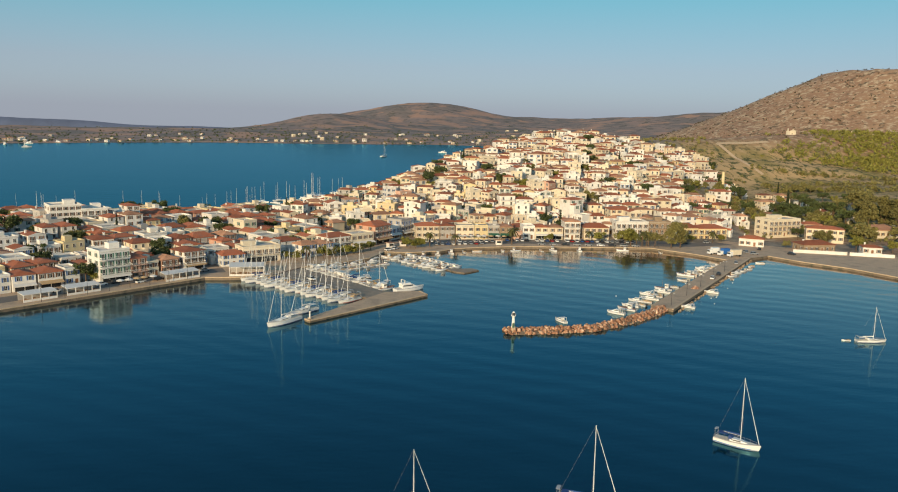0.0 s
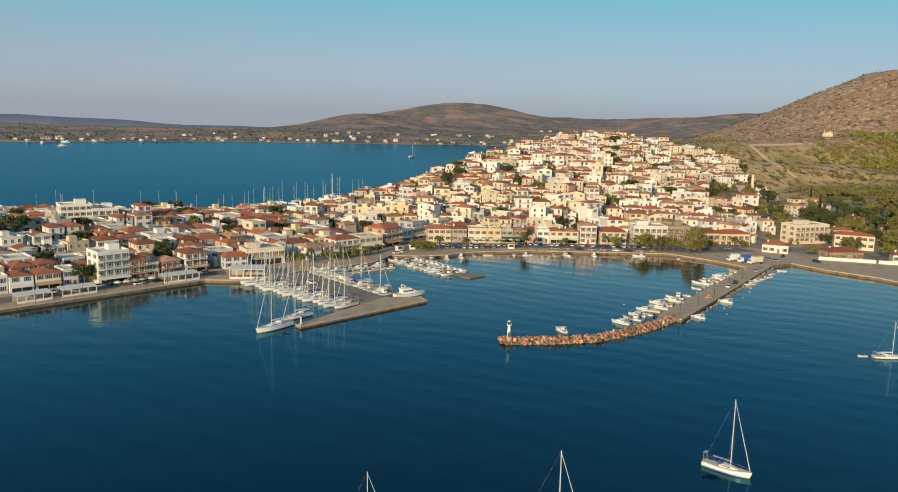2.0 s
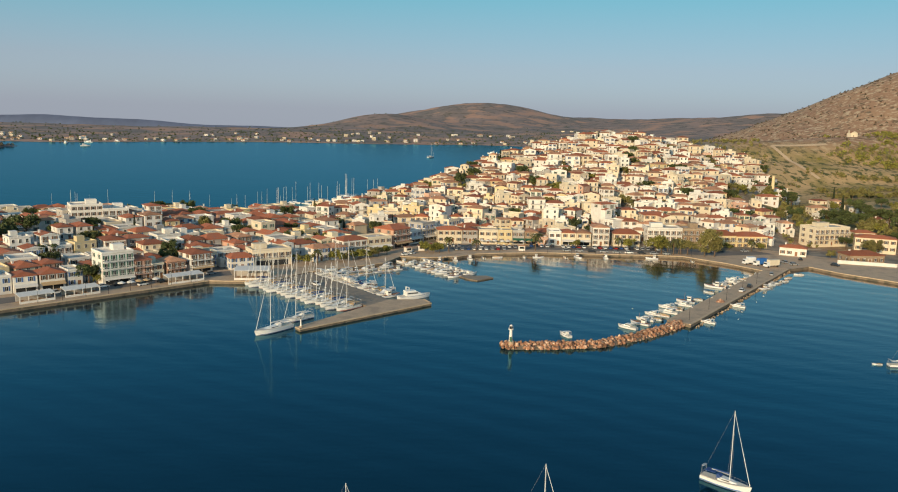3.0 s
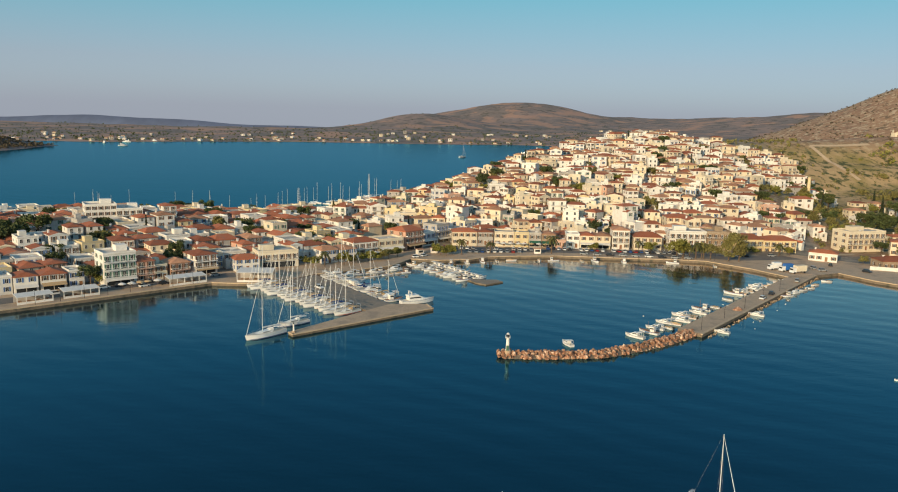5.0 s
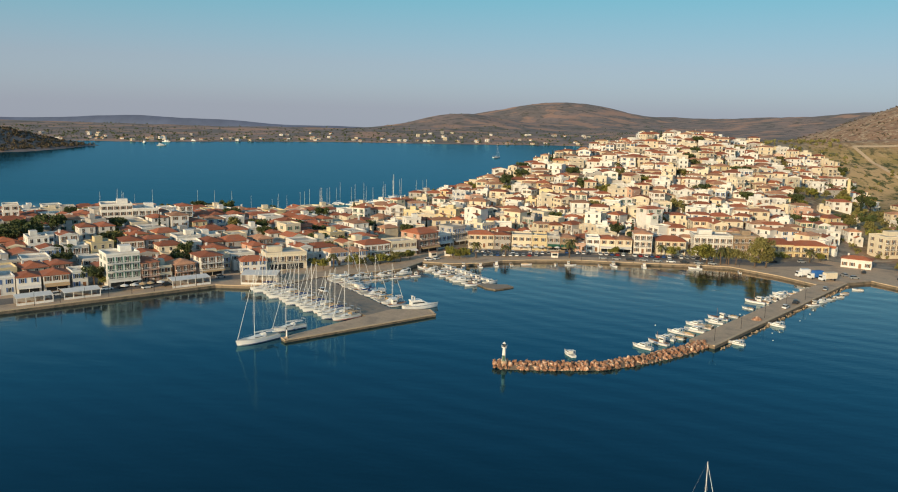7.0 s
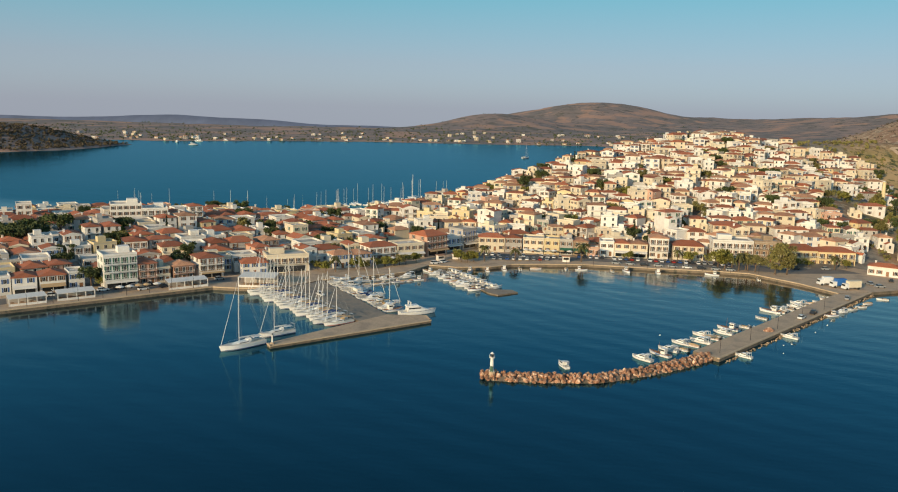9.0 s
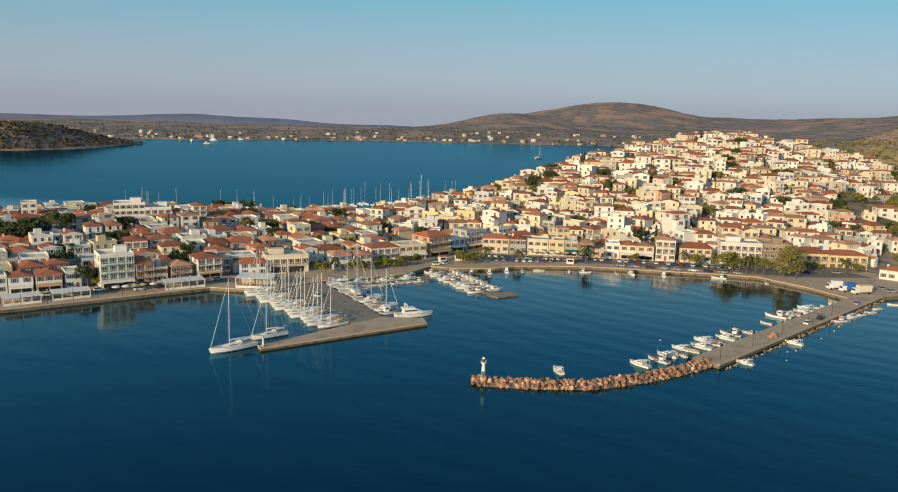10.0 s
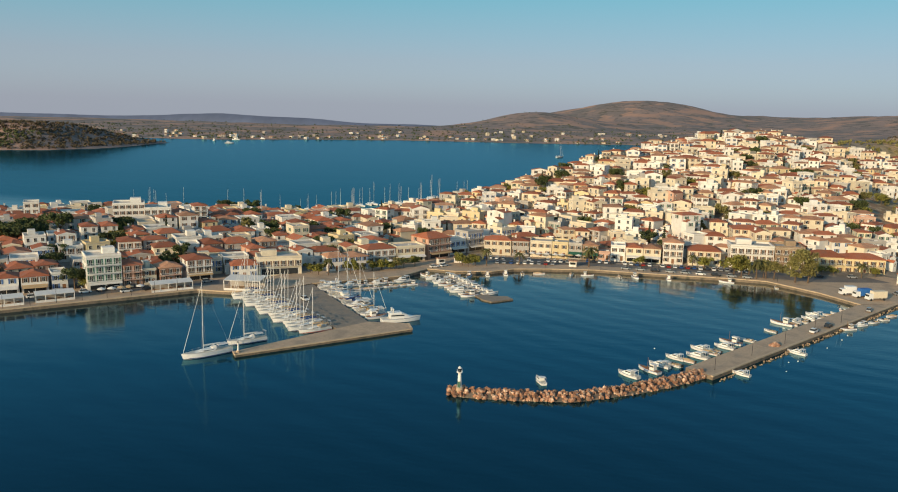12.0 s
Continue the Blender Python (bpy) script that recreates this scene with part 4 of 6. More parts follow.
def plant_trees():
    r = random.Random(21)
    for x, y in ((-27, 393), (-24, 392), (-21.5, 394.5), (-29, 396), (-76, 351), (-81, 353.5), (-56, 370), (-51, 375), (-53, 372.5), (-59, 367), (-62, 361), (-65, 358.5), (-49, 378), (-57, 372), (-46, 384)):
        tree("broad" if r.random() < 0.6 else "round", x, y, r.uniform(0.7, 1.0), r, 1.2)
    for x, y in ((-17, 397), (-4, 404), (93, 417), (96, 416), (-72, 352), (26, 412), (100, 418), (140, 436)):
        tree("palm", x, y, r.uniform(1.1, 1.4), r, 1.2)
    for x, y, k, q in ((87, 418, "broad", 1.7), (90, 417, "broad", 1.6), (103, 417, "round", 1.5), (99, 419, "round", 1.4), (111, 414, "tall", 1.15), (116, 415, "tall", 1.2), (47, 424, "broad", 0.9), (75, 430, "broad", 1.1), (70, 431, "palm", 0.9),
                       (124, 436, "broad", 0.8), (129, 437, "broad", 0.8), (146, 440, "broad", 0.8), (-146, 294, "pine", 1.15), (-144, 296.5, "broad", 1.0)):
        tree(k, x, y, q, r, 1.2)
    # gardens beside the open quay
    for x, y, k, q in ((185, 484, "broad", 2.0), (204, 440, "round", 1.5), (200, 436, "round", 1.4), (196, 425, "round", 1.0), (232, 452, "round", 2.1), (236, 456, "round", 1.8), (214, 424, "broad", 1.5), (246, 430, "broad", 1.6),
                       (250, 436, "broad", 1.5), (231, 419, "broad", 1.1), (190, 422, "broad", 0.9), (222, 432, "round", 1.0), (176, 424, "round", 0.9), (260, 470, "round", 1.6)):
        tree(k, x, y, q, r, 1.2)
    for k in range(16):
        tree(r.choice(("round", "pine", "round", "tall")), r.uniform(225, 290), r.uniform(508, 560), r.uniform(1.5, 2.1), r, group="garden trees")
    for x, y in TREE_SPOTS:
        for k in range(2):
            px, py = x + r.uniform(-4, 4), y + r.uniform(-4, 4)
            tree(pick(r, [("round", 4), ("broad", 3), ("pine", 4), ("cypress", 1), ("palm", 1)]), px, py, r.uniform(0.9, 1.35), r)
    n = 0
    while n < 66:
        a, b = r.uniform(-110, 150), r.uniform(6, 190)
        x, y = -143 + 0.645 * a - 0.764 * b, 296 + 0.764 * a + 0.645 * b
        if clear(x, y, 1.5, 0.66):
            tree(pick(r, [("round", 3), ("broad", 2), ("pine", 7), ("cypress", 1)]), x, y, r.uniform(0.9, 1.3), r)
        n += 1
    for k in range(14):
        tree("pine", -222 + r.uniform(-25, 10), 346 + r.uniform(-22, 22), r.uniform(1.2, 1.7), r)
    n = 0
    while n < 110:
        x, y = r.uniform(160, 330), r.uniform(455, 740)
        n += 1
        if clear(x, y, 2.0, 0.9):
            tree(pick(r, [("round", 5), ("broad", 4), ("pine", 3), ("cypress", 1)]), x, y, r.uniform(0.9, 1.7), r, group="garden trees")


plant_trees()
FAR_TREES.build("far_trees", "dark green trees between the houses high on the hill", "trees")


def scrub(name, label, kind, spots, leaf, blades, seed, tall=1.0):
    """Bushes and woods past counting: each a tuft of blades, all in one mesh."""
    g = np.random.default_rng(seed)
    pts = np.array(spots)
    z = height(pts[:, 0], pts[:, 1])
    size = pts[:, 2]
    n = len(pts)
    c = np.repeat(np.c_[pts[:, :2], z + size * 0.45 * tall], blades, 0)
    w = np.repeat(size, blades)[:, None]
    v = g.normal(size=(n * blades, 3))
    v /= np.linalg.norm(v, axis=1)[:, None]
    c = c + v * w * np.array([0.5, 0.5, 0.42 * tall]) * g.random((n * blades, 1)) ** 0.35
    a, b = g.normal(size=(n * blades, 3)), g.normal(size=(n * blades, 3))
    a /= np.linalg.norm(a, axis=1)[:, None]
    b = np.cross(a, b)
    b /= np.linalg.norm(b, axis=1)[:, None]
    q = leaf * w * g.uniform(0.6, 1.3, (n * blades, 1))
    verts = np.stack([c - a * q, c + b * q * 0.7, c + a * q, c - b * q * 0.7], 1).reshape(-1, 3)
    faces = np.arange(len(verts)).reshape(-1, 4)
    return tagged(new(name, mesh_of(name, verts.tolist(), faces.tolist(), [M_LEAF[kind]])), label, "shrubs", kind="stuff")


def grow_scrub():
    r = random.Random(8)
    wood = [(x, y, r.uniform(4.5, 8)) for x, y in ((r.uniform(250, 900), r.uniform(770, 1060)) for _ in range(10500)) if 20 + waves(np.array(x), np.array(y), 70, 9) * 70 + r.gauss(0, 25) > (y - 880 - 0.3 * (x - 420)) > -38 - 18 * math.sin(x / 60) and x > 330 + (y - 800) * 0.3 + r.gauss(0, 18)]
    scrub("pine_wood", "bright green young pine wood on the lower slope", "bright", wood, 0.16, 22, 1)
    hill = [(x, y, r.uniform(1.5, 4.0)) for x, y in ((r.uniform(250, 1150), r.uniform(880, 1600)) for _ in range(3000))]
    scrub("hill_scrub", "dark low scrub dotted over the brown hill", "scrub", hill, 0.3, 7, 2, 0.7)
    gardens = [(x, y, r.uniform(1.5, 4.5)) for x, y in ((r.uniform(165, 520), r.uniform(455, 860)) for _ in range(3600)) if math.sin(x / 17 + 1.3 * math.sin(y / 31)) + math.sin(y / 23) > 0.0 and clear(x, y, 1.0, 0.95) and (y < 690 or r.random() < 0.12)]
    for row in ((735, 0.12), (768, 0.2), (800, 0.1), (715, -0.1)):
        gardens += [(x, row[0] + row[1] * (x - 400) + r.gauss(0, 1.6), r.uniform(3, 5.5)) for x in (r.uniform(285, 620) for _ in range(150))]
    scrub("garden_shrubs", "olive groves and hedges between the fields", "olive", gardens, 0.26, 12, 3)
    far = [(x, far_edge(x) + 15 + abs(r.gauss(0, 1)) * 420, r.uniform(2.5, 5.5)) for x in (r.uniform(-1600, 300) for _ in range(2300))]
    scrub("far_groves", "dark groves and hedges across the bay", "pine", far, 0.3, 8, 4, 0.7)
    head = [(r.uniform(-1150, -760), r.uniform(870, 1190), r.uniform(2.5, 6)) for _ in range(5200)]
    scrub("headland_scrub", "dense low scrub over the headland", "scrub", [p for p in head if inside_by(HEADLAND, np.array([p[0]]), np.array([p[1]]))[0] > 6 and r.random() < 0.7], 0.3, 9, 5, 0.7)
    scrub("headland_trees", "low green trees along the headland shore", "pine", [p for p in head if inside_by(HEADLAND, np.array([p[0]]), np.array([p[1]]))[0] > 10 and p[0] < -830 and p[1] < 990], 0.26, 10, 7, 0.8)
    top = [(x, y, r.uniform(2, 4.5)) for x, y in ((r.uniform(20, 260), r.uniform(790, 900)) for _ in range(420)) if clear(x, y, 1.0, 0.9)]
    scrub("ridge_shrubs", "shrubs along the ridge above the town", "olive", top, 0.28, 12, 6)


grow_scrub()


# ---- breakwater and its light ----
def rock_mesh(seed, stone=M_ROCK):
    r = random.Random(seed)
    bm = bmesh.new()
    bmesh.ops.create_icosphere(bm, subdivisions=1, radius=1)
    cut = [(Vector((r.gauss(0, 1), r.gauss(0, 1), r.gauss(0, 1))).normalized(), r.uniform(0.5, 0.8)) for _ in range(7)]
    for v in bm.verts:
        for n, d in cut:
            over = v.co.dot(n) - d
            if over > 0:
                v.co -= n * over
        v.co *= r.uniform(0.92, 1.08)
    me = bpy.data.meshes.new("boulder")
    bm.to_mesh(me)
    bm.free()
    me.materials.append(stone)
    return me


def breakwater():
    line = [Vector(p) for p in ((13.2, 243.8), (18, 244.2), (30, 246.5), (43, 250.5), (56, 261), (65, 270.5), (73, 280.5))]
    at, total = [0.0], 0.0
    for a, b in zip(line, line[1:]):
        total += (b - a).length
        at.append(total)

    def along(s):
        for k in range(len(line) - 1):
            if s <= at[k + 1]:
                d = (line[k + 1] - line[k]).normalized()
                return line[k] + d * (s - at[k]), d
        return line[-1], (line[-1] - line[-2]).normalized()

    s = Shape()
    rings = []
    for k in range(25):
        p, d = along(total * k / 24 - 0.001)
        n, q = Vector((-d.y, d.x)), 0.55 if k == 0 else 1.0
        rings.append([(p.x + n.x * o * q, p.y + n.y * o * q, z * q if z > 0 else z) for o, z in ((-4.4, -4), (-2.5, 0.1), (-0.9, 0.8), (0.9, 0.8), (2.5, 0.1), (4.4, -4))])
    # dark wet core, its colour also standing in for shade between the boulders
    ob = tagged(new("breakwater", s.loft(rings).mesh("breakwater", M_WET_AND_GAP_SHADE)), "curved rubble breakwater of red-brown boulders", "breakwater", kind="structure")
    r = random.Random(5)
    kinds = [rock_mesh(k) for k in range(7)]
    rest = Bulk()
    for k in range(720):
        d0 = r.uniform(-0.5, total + 1)
        p, d = along(max(0, d0))
        o = r.uniform(-2.6, 2.6)
        n = Vector((-d.y, d.x))
        z = 1.0 - max(0, abs(o) - 0.9) * 0.5 + r.uniform(-0.35, 0.35)
        q = r.uniform(0.38, 0.95)
        m = Matrix.LocRotScale((p.x + n.x * o, p.y + n.y * o, z), Euler((r.uniform(0, 6), r.uniform(0, 6), r.uniform(0, 6))), (q * r.uniform(0.8, 1.3), q, q * r.uniform(0.7, 1)))
        if k < 300:
            b = new("boulder", kinds[k % 7])
            b.parent, b.matrix_basis = ob, m
        else:
            rest.add(kinds[k % 7], m)
    # stones along the open side of the mole
    pale = [rock_mesh(k, M_RUBBLE) for k in range(7)]
    for k in range(220):
        t = r.random()
        x, y = 76.6 + (144 - 76.6) * t, 276.4 + (389 - 276.4) * t
        q = r.uniform(0.2, 0.42)
        rest.add(pale[k % 7], Matrix.LocRotScale((x + r.uniform(0, 1.2), y - r.uniform(0, 0.8), r.uniform(-0.2, 0.4)), Euler((r.uniform(0, 6), r.uniform(0, 6), r.uniform(0, 6))), (q, q, q)))
    rest.build("rubble", "loose tan and red-brown boulders along the mole", "boulders")


breakwater()


def lighthouse():
    ob = thing("lighthouse", "small white harbour lighthouse with a lantern gallery", "lighthouse", pose(15.7, 243.6, 1.0))
    part("base", Shape().tube((0, 0, -0.8), (0, 0, 0.9), 1.15, 1.0, 12).mesh("base", M_CONCRETE), ob, "concrete plinth")
    part("tower", Shape().tube((0, 0, 0.9), (0, 0, 4.6), 0.58, 0.40, 12).tube((0, 0, 0.9), (0, 0, 1.2), 0.68, 0.64, 12).mesh("tower", M_WALLS["white"]), ob)
    g = Shape().tube((0, 0, 4.6), (0, 0, 4.8), 0.78, 0.78, 12)
    for k in range(8):
        a = k * math.pi / 4
        g.tube((0.72 * math.cos(a), 0.72 * math.sin(a), 4.8), (0.72 * math.cos(a), 0.72 * math.sin(a), 5.4), 0.03, 0.03, 5)
    part("gallery", g.mesh("gallery", M_WALLS["white"]), ob)
    part("lantern", Shape().tube((0, 0, 4.8), (0, 0, 5.7), 0.42, 0.42, 10).mesh("lantern", M_GLASS), ob, "glazed lantern room")
    part("cap", Shape().tube((0, 0, 5.7), (0, 0, 6.2), 0.55, 0.06, 10).mesh("cap", M_WALLS["white"]), ob)
    part("door", Shape().box(-0.35, 0.35, -0.66, -0.45, 0.9, 2.4).mesh("door", M_SHUTTER["green"]), ob, "green door")


lighthouse()


# ---- boats ----
def hull_rings(L, B, free, draft, full=0.55, sheer=0.35):
    rings = []
    for k in range(13):
        t = k / 12
        x = -L / 2 + L * t
        b = B / 2 * (0.80 + 0.2 * min(1, t / 0.35)) * (1 - max(0, (t - full) / (1 - full)) ** 2.2)
        b = max(b, 0.03)
        top = free + sheer * max(0, (t - 0.3) / 0.7) ** 2
        lean = 0.35 * L * 0.1 * max(0, (t - 0.8) / 0.2)
        rings.append([(x - lean, -b * 0.62, -draft), (x + 0.0, -b * 0.95, 0.15), (x + lean, -b, top), (x + lean, b, top), (x, b * 0.95, 0.15), (x - lean, b * 0.62, -draft)])
    return rings


def yacht_meshes(L, mast, cover, trim):
    B, free = L * 0.285, L * 0.082
    d = {}
    d["hull"] = Shape().loft(hull_rings(L, B, free, 0.35)).mesh("hull", M_HULL, smooth=False)
    band = [[(p[0], p[1] * 1.012, z) for p, z in ((r[1], 0.12), (r[1], 0.30), (r[4], 0.30), (r[4], 0.12))] for r in hull_rings(L, B, free, 0.35)]
    d["waterline_stripe"] = Shape().loft(band).mesh("stripe", trim)
    dk = [[(r[2][0], r[2][1] * 0.9, r[2][2] + 0.0), (r[3][0], r[3][1] * 0.9, r[3][2]), (r[3][0], r[3][1] * 0.86, r[3][2] + 0.06), (r[2][0], r[2][1] * 0.86, r[2][2] + 0.06)] for r in hull_rings(L, B, free, 0.35)]
    d["deck"] = Shape().loft(dk).mesh("deck", M_DECK)
    cab = []
    for x, w, h in ((-0.14 * L, 0.29, 0.55), (-0.08 * L, 0.3, 0.62), (0.12 * L, 0.24, 0.5), (0.27 * L, 0.12, 0.12)):
        cab.append([(x, -w * B, free + 0.05), (x, w * B, free + 0.05), (x, w * B * 0.82, free + 0.05 + h), (x, -w * B * 0.82, free + 0.05 + h)])
    d["cabin"] = Shape().loft(cab).mesh("cabin", M_HULL)
    d["cabin_window"] = Shape().box(-0.1 * L, 0.1 * L, -0.275 * B, 0.275 * B, free + 0.28, free + 0.46).mesh("cabin_window", M_GLASS)
    d["sprayhood"] = Shape().loft([[(-0.17 * L, -0.28 * B, free + 0.3), (-0.17 * L, 0.28 * B, free + 0.3), (-0.17 * L, 0.24 * B, free + 1.25), (-0.17 * L, -0.24 * B, free + 1.25)], [(-0.08 * L, -0.25 * B, free + 0.5), (-0.08 * L, 0.25 * B, free + 0.5), (-0.09 * L, 0.2 * B, free + 0.9), (-0.09 * L, -0.2 * B, free + 0.9)]]).mesh("sprayhood", cover)
    mx = 0.08 * L
    d["mast"] = Shape().tube((mx, 0, free + 0.3), (mx - 0.15, 0, mast), 0.11, 0.075, 8).tube((mx - 0.05, -0.95, mast * 0.42), (mx - 0.05, 0.95, mast * 0.42), 0.035, 0.035, 5).tube((mx - 0.1, -0.7, mast * 0.68), (mx - 0.1, 0.7, mast * 0.68), 0.03, 0.03, 5).mesh("mast", M_ALU)
    d["stern_arch"] = Shape().tube((-0.46 * L, -0.38 * B, free), (-0.47 * L, -0.36 * B, free + 1.9), 0.04, 0.04, 5).tube((-0.46 * L, 0.38 * B, free), (-0.47 * L, 0.36 * B, free + 1.9), 0.04, 0.04, 5).tube((-0.47 * L, -0.36 * B, free + 1.9), (-0.47 * L, 0.36 * B, free + 1.9), 0.05, 0.05, 5).box(-0.50 * L, -0.44 * L, -0.25 * B, 0.25 * B, free + 1.92, free + 1.98).mesh("stern_arch", M_WIRE)
    d["bimini"] = Shape().box(-0.42 * L, -0.2 * L, -0.3 * B, 0.3 * B, free + 1.3, free + 1.38, taper=0.08).mesh("bimini", cover)
    d["boom"] = Shape().tube((mx, 0, free + 1.5), (mx - 0.38 * L, 0, free + 1.6), 0.07, 0.07, 6).mesh("boom", M_ALU)
    d["sail_cover"] = Shape().tube((mx - 0.1, 0, free + 1.72), (mx - 0.36 * L, 0, free + 1.72), 0.22, 0.13, 8).mesh("sail_cover", cover)
    d["furled_jib"] = Shape().tube((0.49 * L, 0, free + 0.5), (mx - 0.1, 0, mast * 0.97), 0.085, 0.035, 6).mesh("furled_jib", M_HULL)
    rig = Shape().tube((-0.49 * L, 0, free + 0.1), (mx - 0.15, 0, mast), 0.009, 0.009, 4)
    for s in (-1, 1):
        rig.tube((mx - 0.2, s * B * 0.46, free), (mx - 0.05, s * 0.95, mast * 0.42), 0.009, 0.009, 4).tube((mx - 0.05, s * 0.95, mast * 0.42), (mx - 0.15, 0, mast * 0.97), 0.009, 0.009, 4)
    d["rigging"] = rig.mesh("rigging", M_WIRE)
    rail = Shape()
    for k in range(7):
        t = -0.48 + k * 0.15
        for s in (-1, 1):
            b = B / 2 * 0.93 * (1 - max(0, (t + 0.5 - 0.55) / 0.45) ** 2.2)
            rail.tube((t * L, s * b, free), (t * L, s * b, free + 0.75), 0.025, 0.025, 4)
    for s in (-1, 1):
        tops = [(t * L, s * B / 2 * 0.93 * (1 - max(0, (t - 0.05) / 0.45) ** 2.2), free + 0.73) for t in [-0.48 + k * 0.15 for k in range(7)]]
        for a, b in zip(tops, tops[1:]):
            rail.tube(a, b, 0.014, 0.014, 4)
    rail.tube((-0.48 * L, -0.4 * B, free + 0.7), (-0.48 * L, 0.4 * B, free + 0.7), 0.03, 0.03, 4)
    d["guard_rail"] = rail.mesh("guard_rail", M_WIRE)
    return d


YACHTS = [yacht_meshes(11.5, 15.8, M_NAVY, M_BRIGHTBLUE), yacht_meshes(12.5, 17, M_AWNING["white"], M_NAVY), yacht_meshes(10.5, 14.2, M_AWNING["tan"], M_RED), yacht_meshes(15.5, 21, M_AWNING["white"], M_NAVY)]
YACHT_WORDS = ["white sailing yacht with a blue sprayhood and bare mast", "white sailing yacht with pale canvas covers, sails furled", "small white sailing yacht with tan covers and a red waterline", "large white sailing yacht with a tall bare mast"]


ON = {"cabin_window": "cabin", "sail_cover": "boom", "waterline_stripe": "hull", "rubbing_strake": "hull", "wheelhouse_window": "wheelhouse", "saloon_window": "superstructure", "spreader": "mast"}


def yacht(kind, x, y, heading, group="moored yachts", parts=None, label="", roll=0.0):
    ob = thing("yacht", label or YACHT_WORDS[kind], "yacht", pose(x, y, 0, roll, 0, heading), group)
    made = {}
    for name, me in YACHTS[kind].items():
        if parts is None or name in parts:
            made[name] = part(name, me, made.get(ON.get(name), ob))
    return ob


def motor_meshes(kind):
    d = {}
    if kind == 0:   # open runabout
        L, B, free = 5.6, 2.1, 0.62
        d["windscreen"] = Shape().loft([[(0.3, -0.75, free), (0.3, 0.75, free), (0.26, 0.75, free), (0.26, -0.75, free)], [(0.0, -0.7, free + 0.55), (0.0, 0.7, free + 0.55), (-0.04, 0.7, free + 0.55), (-0.04, -0.7, free + 0.55)]]).mesh("windscreen", M_GLASS)
        d["seat"] = Shape().box(-1.9, -1.2, -0.8, 0.8, free - 0.05, free + 0.3).box(-0.8, -0.3, -0.7, 0.7, free - 0.05, free + 0.3).mesh("seat", M_AWNING["tan"])
    elif kind == 1:  # cabin cruiser
        L, B, free = 8.4, 2.9, 1.0
        d["cabin"] = Shape().loft([[(x, -w, free), (x, w, free), (x, w * 0.85, free + h), (x, -w * 0.85, free + h)] for x, w, h in ((-1.6, 1.15, 1.2), (0.6, 1.1, 1.15), (1.8, 0.95, 0.45), (3.0, 0.5, 0.1))]).mesh("cabin", M_HULL)
        d["cabin_window"] = Shape().box(-1.5, 0.75, -1.08, 1.08, free + 0.62, free + 0.95, taper=0.03).mesh("cabin_window", M_GLASS)
        d["bimini"] = Shape().box(-3.4, -1.4, -1.1, 1.1, free + 1.65, free + 1.75, taper=0.1).box(-3.3, -3.22, -1.0, -0.92, free, free + 1.65).box(-3.3, -3.22, 0.92, 1.0, free, free + 1.65).mesh("bimini", M_AWNING["white"])
    elif kind == 2:  # fishing boat
        L, B, free = 7.6, 2.7, 0.85
        d["wheelhouse"] = Shape().box(-2.2, -0.6, -0.75, 0.75, free, free + 1.7, taper=0.06).box(-2.35, -0.4, -0.85, 0.85, free + 1.7, free + 1.8).mesh("wheelhouse", M_WALLS["white"])
        d["wheelhouse_window"] = Shape().box(-2.05, -0.62, -0.74, 0.74, free + 0.95, free + 1.4, taper=0.02).mesh("wheelhouse_window", M_GLASS)
        d["mast"] = Shape().tube((0.6, 0, free), (0.55, 0, free + 3.4), 0.06, 0.04, 6).mesh("mast", M_WOOD)
        d["hatch"] = Shape().box(0.9, 2.1, -0.5, 0.5, free - 0.05, free + 0.25).mesh("hatch", M_WOOD)
    elif kind == 3:  # covered launch
        L, B, free = 6.2, 2.2, 0.65
        d["tarpaulin"] = Shape().loft([[(x, -w, free), (x, w, free), (x, w * 0.3, free + h), (x, -w * 0.3, free + h)] for x, w, h in ((-2.8, 0.85, 0.25), (-0.6, 1.0, 0.6), (1.2, 0.8, 0.4), (2.6, 0.3, 0.1))]).mesh("tarpaulin", M_AWNING["tan"])
    else:           # large motor yacht
        L, B, free = 14.5, 4.3, 1.5
        d["superstructure"] = Shape().loft([[(x, -w, free), (x, w, free), (x, w * 0.85, free + h), (x, -w * 0.85, free + h)] for x, w, h in ((-4.2, 1.75, 1.7), (0.8, 1.7, 1.7), (3.0, 1.4, 0.6), (5.4, 0.6, 0.12))]).mesh("superstructure", M_HULL)
        d["saloon_window"] = Shape().box(-3.9, 1.0, -1.62, 1.62, free + 0.85, free + 1.35, taper=0.04).mesh("saloon_window", M_GLASS)
        d["flybridge"] = Shape().box(-4.6, 0.2, -1.5, 1.5, free + 1.7, free + 2.2, taper=0.12).mesh("flybridge", M_HULL)
        d["radar_arch"] = Shape().box(-3.4, -2.9, -1.45, -1.3, free + 2.2, free + 3.5).box(-3.4, -2.9, 1.3, 1.45, free + 2.2, free + 3.5).box(-3.5, -2.8, -1.45, 1.45, free + 3.5, free + 3.65).mesh("radar_arch", M_ALU)
    rings = hull_rings(L, B, free, 0.25, 0.45, 0.3)
    out = {"hull": Shape().loft(rings).mesh("hull", M_HULL)}
